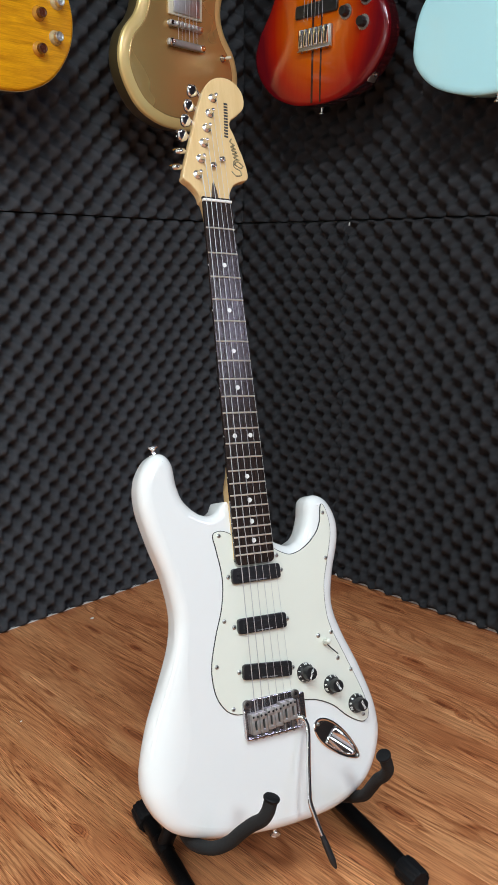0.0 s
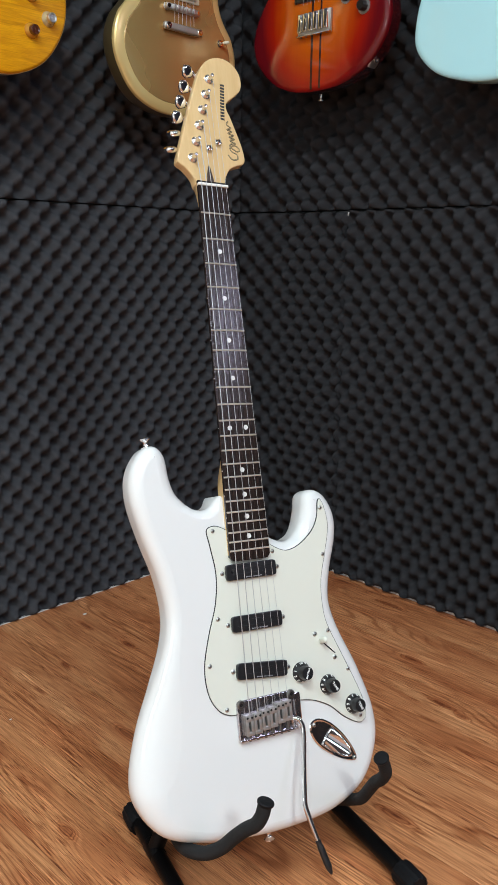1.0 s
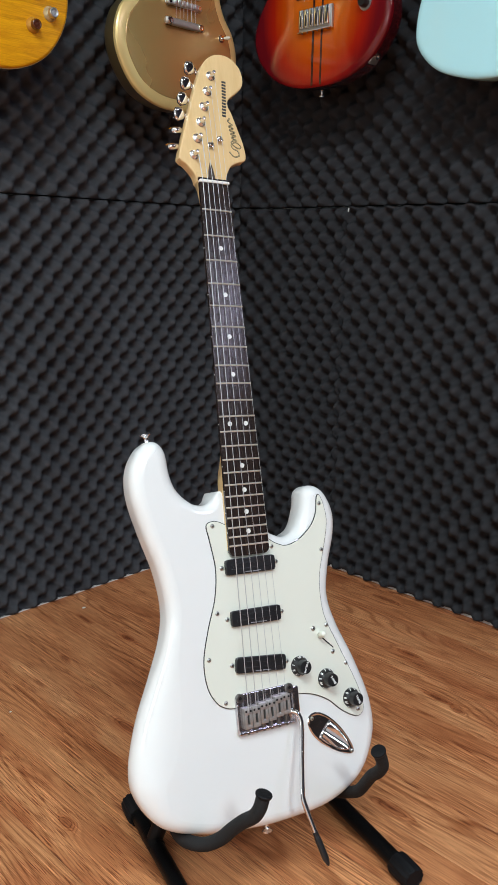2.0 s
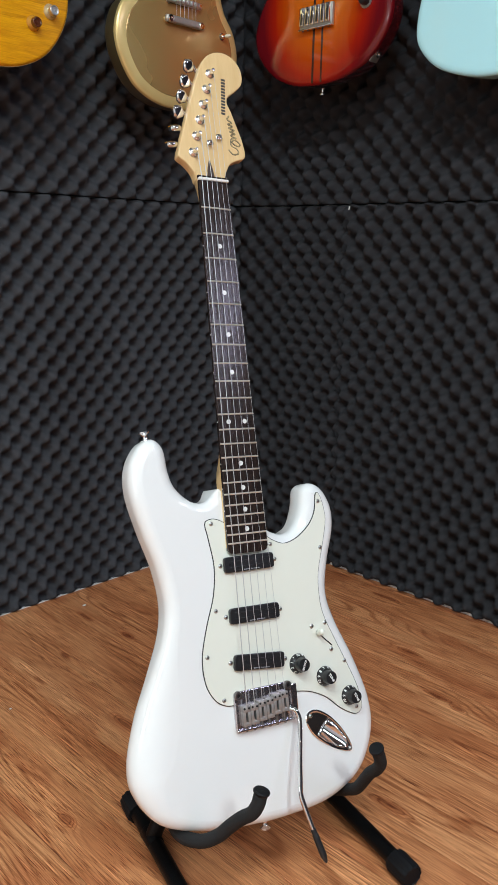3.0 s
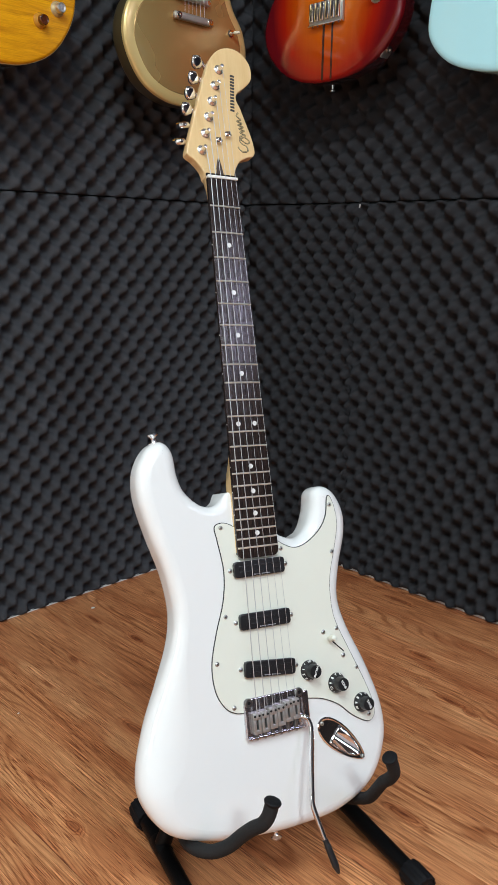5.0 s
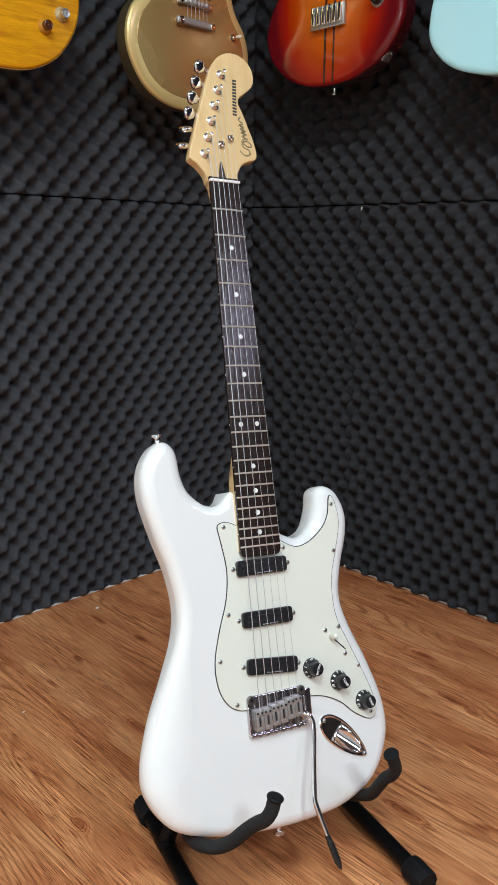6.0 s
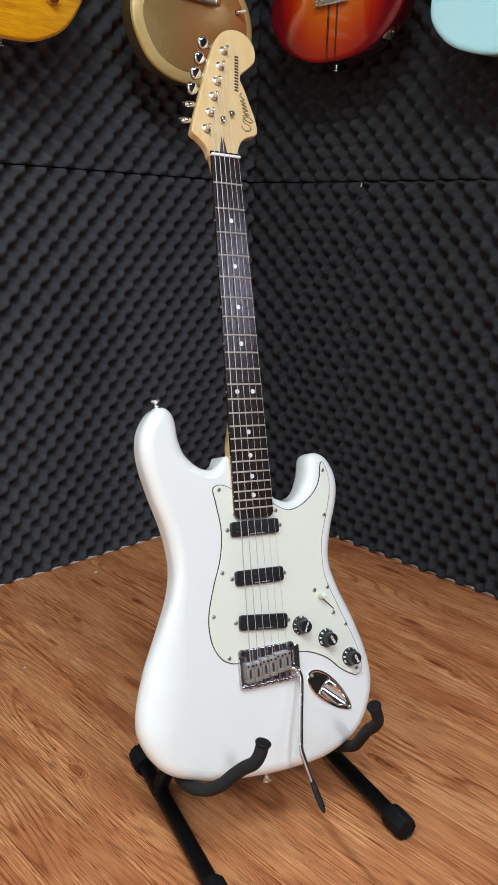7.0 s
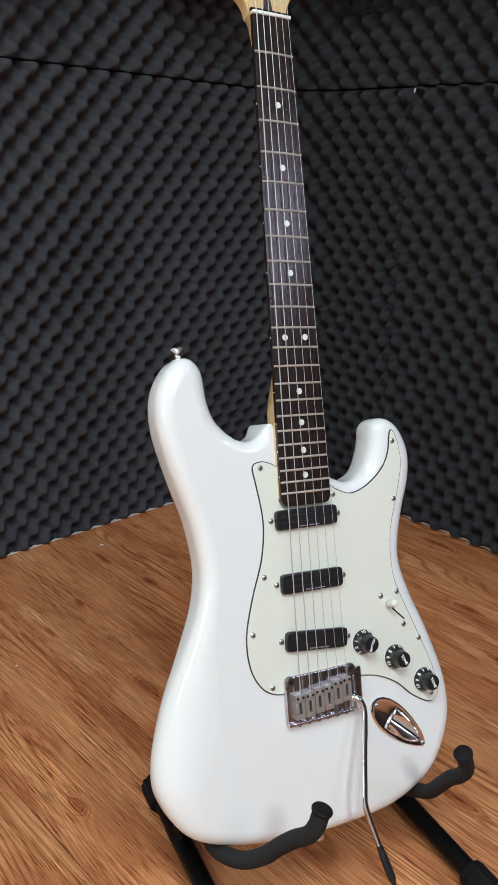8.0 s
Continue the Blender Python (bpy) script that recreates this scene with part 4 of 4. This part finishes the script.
def burst(name, inner, mid, outer, rx, ry, cy, rough=0.12):
    """Sunburst lacquer: rings of colour round the middle of the face, over faint grain."""
    m, nt, N, L, b = nodes_of(name)
    tc = N.new("ShaderNodeTexCoord")
    mp = N.new("ShaderNodeMapping")
    mp.inputs["Location"].default_value = (0, -cy / ry, 0)
    mp.inputs["Scale"].default_value = (1 / rx, 1 / ry, 0)
    L.new(tc.outputs["Object"], mp.inputs["Vector"])
    ln = N.new("ShaderNodeVectorMath")
    ln.operation = "LENGTH"
    L.new(mp.outputs["Vector"], ln.inputs[0])
    mp2 = N.new("ShaderNodeMapping")
    mp2.inputs["Scale"].default_value = (40, 3, 3)
    L.new(tc.outputs["Object"], mp2.inputs["Vector"])
    n = N.new("ShaderNodeTexNoise")
    set_in(n, Scale=3.0, Detail=5.0)
    L.new(mp2.outputs["Vector"], n.inputs["Vector"])
    ma = N.new("ShaderNodeMath")
    ma.operation = "MULTIPLY_ADD"
    ma.inputs[1].default_value = 0.09
    L.new(n.outputs["Fac"], ma.inputs[0])
    L.new(ln.outputs["Value"], ma.inputs[2])
    r = N.new("ShaderNodeValToRGB")
    e = r.color_ramp.elements
    e[0].position, e[0].color = 0.40, (*inner, 1)
    e[1].position, e[1].color = 1.12, (*outer, 1)
    x = e.new(0.80)
    x.color = (*mid, 1)
    L.new(ma.outputs[0], r.inputs[0])
    L.new(r.outputs[0], b.inputs["Base Color"])
    set_in(b, Roughness=rough, Coat_Weight=0.5, Coat_Roughness=0.05, Specular_IOR_Level=0.35)
    return m


M_AMBER = grain("amber_maple_lacquer", (0.50, 0.16, 0.003), (0.98, 0.47, 0.009), (1.6, 24, 3), 4.5, 0.16, 0.4, coat=0.0, contrast=(0.3, 0.65))
M_SATIN = plain("satin_bridge_metal", (0.50, 0.48, 0.44), 0.46, 0.8, vary=0.08, scale=120)
M_IVORY = plain("ivory_binding", (0.55, 0.36, 0.10), 0.3)
M_GOLD = plain("gold_metallic_lacquer", (0.56, 0.345, 0.125), 0.27, 0.6, vary=0.025, scale=12, coat=0.5)
M_GOLDEDGE = plain("bright_gold_lacquer", (0.86, 0.64, 0.26), 0.32, 0.4, vary=0.03, scale=20, coat=0.3)
M_DARK = plain("dark_brown_lacquer", (0.075, 0.055, 0.024), 0.3, coat=0.5)
M_RED = burst("cherry_burst_lacquer", (0.60, 0.115, 0.0005), (0.38, 0.014, 0.004), (0.14, 0.005, 0.009), 0.165, 0.20, 0.17)
M_REDSIDE = plain("dark_cherry_lacquer", (0.055, 0.006, 0.008), 0.15, coat=0.8)
M_BLUE = plain("pale_blue_lacquer", (0.53, 0.91, 0.97), 0.2, vary=0.02, scale=8, coat=0.7)
M_STRIPE = plain("dark_laminate_stripe", (0.05, 0.010, 0.008), 0.2, coat=0.5)
M_KNOBA = plain("amber_knob_plastic", (0.09, 0.018, 0.004), 0.15, coat=0.6)
M_CREAM = plain("cream_plastic", (0.72, 0.66, 0.50), 0.4)

SINGLE = mm([(0, 0), (60, 5), (115, 32), (152, 80), (165, 130), (156, 180), (128, 226), (112, 262), (116, 300), (132, 334), (134, 358), (116, 368), (92, 352), (66, 334), (30, 330), (-30, 352), (-62, 382), (-98, 386), (-124, 356), (-126, 310), (-112, 262), (-128, 226), (-156, 180), (-165, 130), (-152, 80), (-115, 32), (-60, 5)])
DOUBLE = mm([(0, 0), (60, 5), (115, 30), (150, 76), (160, 122), (148, 168), (120, 206), (108, 244), (116, 290), (128, 330), (118, 352), (92, 336), (66, 306), (28, 292), (-28, 292), (-66, 306), (-92, 336), (-118, 352), (-128, 330), (-116, 290), (-108, 244), (-120, 206), (-150, 168), (-162, 122), (-150, 76), (-115, 30), (-60, 5)])
OFFSET = mm([(0, 0), (60, 7), (118, 34), (156, 82), (168, 128), (156, 178), (126, 226), (112, 262), (120, 304), (134, 346), (128, 372), (108, 372), (92, 340), (66, 316), (28, 306), (-28, 318), (-70, 346), (-96, 396), (-116, 420), (-136, 404), (-138, 360), (-122, 300), (-112, 258), (-128, 214), (-158, 168), (-170, 120), (-154, 72), (-112, 28), (-58, 5)])


def wall_guitar(m, label, line, face, side, edge=None, edge_r=0.010, neck_y=(0.30, 0.78), strings_y=0.17, bevel=None):
    """A guitar that hangs on the wall: body, neck, headstock, strings. The frame: x right, y up from the foot, z out of the face."""
    g = thing("electric_guitar", m, label, "guitar", "guitars hanging on the wall")
    pts = curve_pts(line, 6)
    back = part("body", slab(pts, -0.045, -0.004, 0.006, 0.006, 4), side, g)
    part("top", slab(pts, -0.012, 0.0, edge_r, 0.006, 6, back=False, grow=0.0005), bevel or face, back)
    if bevel:
        part("face", slab(pts, -0.006, 0.0006, 0.002, 0.0006, 2, back=False, grow=-0.0205), face, back)
    if edge:
        part("edge", slab(pts, -0.010, -0.0045, 0.0, 0.0, 1, grow=0.0012), edge, back)
    y0, y1 = neck_y
    nb = slab([Vector((-0.028, y0 - 0.02)), Vector((0.028, y0 - 0.02)), Vector((0.0215, y1)), Vector((-0.0215, y1))], -0.014, 0.004, 0.003, 0.003, 2)
    nk = part("neck", nb, M_MAPLE, g)
    fbd = part("fretboard", slab([Vector((-0.0285, y0 - 0.02)), Vector((0.0285, y0 - 0.02)), Vector((0.0215, y1)), Vector((-0.0215, y1))], 0.0042, 0.009, 0.001, 0.001, 2), M_ROSE, g)
    sl = 0.62
    for k in range(1, 21):
        y = y1 - sl * (1 - 2 ** (-k / 12))
        part("fret", tube([Vector((-0.022, y, 0.0092)), Vector((0.022, y, 0.0092))], 0.001, 6), M_NICKEL, fbd)
    hs = part("headstock", slab(curve_pts([Vector(p) * 0.001 + Vector((0, y1)) for p in ((-22, 0), (-40, 30), (-38, 110), (-30, 165), (0, 180), (30, 165), (38, 110), (40, 30), (22, 0))], 4), -0.014, 0.002, 0.002, 0.002, 2), face, g)
    for k in range(6):
        sx = -1 if k < 3 else 1
        part("tuner", lathe([(0.006, 0), (0.006, 0.002), (0.004, 0.009), (0, 0.0095)], (sx * 0.022, y1 + 0.05 + 0.038 * (k % 3), 0.002), (0, 0, 1), 12), M_CHROME, hs)
    for k in range(6):
        part("string", tube([Vector((-0.0255 + 0.0102 * k, strings_y, 0.013)), Vector((-0.017 + 0.0068 * k, y1, 0.0105))], 0.0004, 5), M_STEEL, g)
    part("strap_button", lathe([(0.006, 0), (0.003, 0.003), (0.003, 0.008), (0.0068, 0.011), (0.0068, 0.013), (0, 0.014)], (0, 0.001, -0.024), (0, -1, 0), 14), M_CHROME, g)
    return g


def hanger(m):
    h = thing("wall_hanger", m, "black metal wall hanger holding a guitar by its headstock", "hanger", "wall hangers")
    part("plate", slab(curve_pts(mm([(-25, -40), (25, -40), (28, 0), (25, 40), (-25, 40), (-28, 0)]), 4), -0.004, 0.004, 0.002, 0.002, 2), M_TUBE, h)
    part("rod", tube([Vector((0, 0, 0)), Vector((0, 0, 0.10))], 0.006, 12), M_TUBE, h)
    for s in (-1, 1):
        part("prong", tube(curve_pts([Vector((0, 0, 0.10)), Vector((s * 0.028, 0, 0.10)), Vector((s * 0.034, 0, 0.125)), Vector((s * 0.034, 0.004, 0.165))], 4, closed=False), 0.008, 10), M_PAD, h)
    return h


def at_left(x, z, y=-0.14):
    return Matrix.Translation((x, y, z)) @ LEFT


def at_right(y, z, x=-0.14):
    return Matrix.Translation((x, y, z)) @ RIGHT


for m, top in ((at_left(-0.787, 1.087 + 0.79, 0.02), 0), (at_left(-0.354, 1.066 + 0.79, 0.02), 0), (at_right(-0.319, 1.113 + 0.79, 0.02), 0), (at_right(-0.735, 1.085 + 0.79, 0.02), 0)):
    hanger(m)


def dome_knob(parent, x, y, material, r=0.0125, h=0.017, name="knob"):
    k = part(name, lathe([(r, 0), (r, 0.002), (r * 0.86, 0.004), (r * 0.78, h * 0.75), (r * 0.7, h), (r * 0.5, h + 0.0002), (0, h - 0.001)], (x, y, 0.0), (0, 0, 1), 28), material, parent)
    return k


# amber single-cutaway
ga = wall_guitar(at_left(-0.787, 1.087), "amber flame-topped guitar with cream binding hanging on the foam wall", SINGLE, M_AMBER, M_DARK, M_IVORY, 0.006)
M_AMBERSKIRT = plain("amber_knob_skirt", (0.55, 0.26, 0.03), 0.2, 0.2, coat=0.6)
M_PALESKIRT = plain("clear_knob_skirt", (0.62, 0.52, 0.30), 0.22, 0.4, coat=0.6)
for x, y, skirt, crown, lb in ((0.090, 0.078, M_AMBERSKIRT, M_KNOBA, "amber plastic knob"), (0.092, 0.137, M_AMBERSKIRT, M_KNOBA, "amber plastic knob"), (0.125, 0.103, M_PALESKIRT, M_NICKEL, "clear gold knob"), (0.130, 0.163, M_PALESKIRT, M_NICKEL, "clear gold knob")):
    k = part("knob", lathe([(0.0132, 0), (0.0132, 0.0015), (0.0118, 0.004), (0.0092, 0.008)], (x, y, 0), (0, 0, 1), 28), skirt, ga, lb, sharp=30)
    part("knob_crown", lathe([(0.0090, 0.0075), (0.0086, 0.0150), (0.0076, 0.0165), (0.0062, 0.0162), (0.0050, 0.0150), (0.0018, 0.0150), (0.0012, 0.0158), (0, 0.0160)], (x, y, 0), (0, 0, 1), 28), crown, k, sharp=30)
part("tailpiece", box((0.0, 0.165, 0.010), (0.098, 0.014, 0.010), 0.004), M_CHROME, ga)
part("bridge", box((0.0, 0.205, 0.009), (0.088, 0.012, 0.010), 0.003), M_CHROME, ga)

# gold double-cutaway
gg = wall_guitar(at_left(-0.354, 1.066), "metallic gold guitar with bright rim hanging before the foam wall", DOUBLE, M_GOLD, M_DARK, None, 0.022, bevel=M_GOLDEDGE)
tp = part("tailpiece", slab(curve_pts(mm([(-49, -5), (-40, -7), (40, -7), (49, -5), (51, 0), (49, 5), (40, 7), (-40, 7), (-49, 5), (-51, 0)]), 3), 0.004, 0.014, 0.004, 0.004, 4), M_SATIN, gg)
tp.location = (0.0, 0.1635, 0)
for s in (-1, 1):
    part("tail_stud", lathe([(0.0068, 0), (0.0068, 0.015), (0.0055, 0.0165), (0.002, 0.0165), (0.002, 0.015)], (s * 0.041, 0, 0), (0, 0, 1), 18), M_CHROME, tp)
br = part("bridge", box((0.0, 0.200, 0.0075), (0.090, 0.012, 0.009), 0.003), M_NICKEL, gg)
for k in range(6):
    part("saddle", box((-0.0255 + 0.0102 * k, 0.200, 0.0135), (0.006, 0.009, 0.005), 0.001), M_NICKEL, br)
for s in (-1, 1):
    part("thumbwheel", lathe([(0.0075, 0), (0.0075, 0.003), (0.004, 0.003), (0.004, 0.012), (0, 0.012)], (s * 0.039, 0.200, 0.001), (0, 0, 1), 18), M_CHROME, br)
pr = part("pickup_ring", box((0.002, 0.240, 0.003), (0.090, 0.046, 0.006), 0.002), M_CREAM, gg, "cream pickup ring")
part("pickup", box((0.002, 0.240, 0.006), (0.070, 0.038, 0.008), 0.002), M_NICKEL, pr, "nickel pickup cover")
sw2 = part("toggle_nut", lathe([(0.0075, 0), (0.0075, 0.002), (0.0055, 0.003), (0.0055, 0.007), (0.002, 0.007), (0.002, 0.012)], (0.109, 0.157, 0.0), (0, 0, 1), 18), M_CHROME, gg)
part("toggle_tip", lathe([(0.002, 0), (0.0032, 0.003), (0.0036, 0.010), (0.0025, 0.0135), (0, 0.0145)], (0.109, 0.157, 0.010), (0.55, 0.05, 0.8), 14), M_CREAM, sw2, "cream toggle tip")

# cherry sunburst
gr = wall_guitar(at_right(-0.319, 1.118), "cherry sunburst guitar with dark centre stripes hanging on the foam wall", [Vector((p.x * 1.08, p.y if p.y > 0.1 else p.y * 0.94 + 0.006)) for p in OFFSET], M_RED, M_REDSIDE, None, 0.014)
for x, w_ in ((-0.010, 0.0056), (0.013, 0.0046)):
    part("centre_stripe", box((x, 0.155, 0.0001), (w_, 0.292, 0.0006)), M_STRIPE, gr, "dark laminate stripe")
rb = part("bridge", box((0.0, 0.134, 0.004), (0.088, 0.044, 0.007), 0.0015), M_SATIN, gr, "steel fixed bridge", sharp=20)
for k in range(6):
    part("saddle", box((-0.0345 + 0.0138 * k, 0.1365, 0.010), (0.0112, 0.036, 0.007), 0.0014), M_CHROME, rb)
    part("saddle_slot", box((-0.0345 + 0.0138 * k, 0.133, 0.0136), (0.0036, 0.021, 0.0006)), M_BLACK, rb)
    part("lip_screw", lathe([(0.0016, 0), (0.0016, 0.001), (0, 0.0011)], (-0.0345 + 0.0138 * k, 0.1108, 0.007), (0, -1, 0), 8), M_BLACK, rb)
part("rear_lip", box((0.0, 0.1125, 0.007), (0.088, 0.003, 0.010), 0.001), M_CHROME, rb, sharp=20)
part("pickup", slab(mm([(-56, -13), (54, -13), (57, -9), (57, 9), (54, 13), (-54, 13), (-57, 9), (-57, -9)]), -0.002, 0.006, 0.002, 0.002, 2), M_BLACK, gr, "black pickup").location = (0.0, 0.192, 0)
for x, y in ((0.122, 0.145), (0.077, 0.172), (0.128, 0.190)):
    k = part("knob", lathe([(0.0098, 0), (0.0098, 0.004), (0.0090, 0.013), (0.0078, 0.0145), (0, 0.0145)], (x, y, 0), (0, 0, 1), 40, ribs=10, rib=0.0007), M_BLACK, gr, "black knurled knob with steel ring")
    part("pointer_ring", lathe([(0.0138, 0.0002), (0.0138, 0.0012), (0.0118, 0.0014)], (x, y, 0), (0, 0, 1), 72, ribs=18, rib=0.0014), M_SCREW, k)
jp = part("jack_plate", box((0.139, 0.050, -0.022), (0.004, 0.036, 0.024), 0.002, Matrix.Rotation(-0.62, 3, "Z")), M_NICKEL, gr, "steel side jack plate")
part("jack_socket", lathe([(0.006, 0), (0.006, 0.003), (0.003, 0.003), (0.003, 0.001)], (0.1405, 0.049, -0.022), (0.81, -0.58, 0), 16), M_CHROME, jp)

# pale blue
gb = wall_guitar(at_right(-0.735, 1.093), "glossy pale blue guitar hanging on the foam wall", [Vector((p.x * 1.02 - 0.012 * (p.x < 0) * (0.01 < p.y < 0.1), p.y)) for p in OFFSET], M_BLUE, M_BLUE, None, 0.012)
part("bridge", box((0.0, 0.20, 0.005), (0.082, 0.046, 0.008), 0.0015), M_CHROME, gb)
part("pickup", box((0.0, 0.245, 0.004), (0.070, 0.019, 0.006), 0.002), M_BLACK, gb)

# ---- floor ----
floor = part("floor", box((CX, CY, -0.03), (ROOM_E - ROOM_X + 0.2, FB - ROOM_Y + 0.2, 0.04)), M_UNDER, None, smooth=False)
tagged(floor, "brown wood-look laminate strip floor", "floor", kind="structure")
PW, PL = 0.0935, 2.2
rng = random.Random(5)


def plank_mesh(w, l):
    bm = bmesh.new()
    g_, b_ = 0.0004, 0.0006
    rows = [(w / 2 - g_, l / 2, -0.010), (w / 2 - g_, l / 2, -b_), (w / 2 - g_ - b_, l / 2 - 0.0002, 0.0)]
    rings = [[bm.verts.new((sx * x, sy * y, z)) for sx, sy in ((-1, -1), (1, -1), (1, 1), (-1, 1))] for x, y, z in rows]
    for a, b in zip(rings, rings[1:]):
        for k in range(4):
            bm.faces.new((a[k], a[(k + 1) % 4], b[(k + 1) % 4], b[k]))
    bm.faces.new(rings[-1])
    me = bpy.data.meshes.new("plank")
    bm.to_mesh(me)
    bm.free()
    me.materials.append(M_FLOOR)
    return me


plank_me = plank_mesh(PW, PL)
short = {}
x = -1.045 + 38.5 * PW
while x > ROOM_X:
    y = FB - 1.15 - rng.random() * 1.0
    top = FB + 0.04
    while top > ROOM_Y:
        low = max(y, ROOM_Y - 0.05)
        ln = round(top - low, 2)
        if ln > 0.02:
            if abs(ln - PL) < 0.006:
                me = plank_me
            else:
                me = short.setdefault(ln, None) or plank_mesh(PW, ln)
                short[ln] = me
            ob = new("plank", me)
            ob.parent = floor
            ob.location = (x, top - ln / 2, 0.0)
            top -= ln
        else:
            top = low
        y = top - PL
    x -= PW

# torn sliver of white paper caught between foam sheets
ob = part("paper_scrap", box((0, 0, 0), (0.002, 0.003, 0.008), 0.0007, Matrix.Rotation(0.2, 3, "X")), M_FELT, None)
ob.location = (-0.013, -0.324, SEAM - 0.006)
tagged(ob, "torn sliver of white paper caught between foam sheets", "scrap")

# small white specks on the floor
for px, py, r in ((-0.594, -0.083, 0.004), (-0.919, -0.343, 0.002)):
    bm = bmesh.new()
    bmesh.ops.create_icosphere(bm, subdivisions=1, radius=r, matrix=Matrix.Translation((0, 0, r * 0.35)) @ Matrix.Diagonal((1.3, 0.8, 0.4, 1)))
    ob = part("paper_scrap", bm, M_FELT, None)
    ob.location = (px, py, 0)
    tagged(ob, "tiny scrap of white paper on the floor", "scrap")
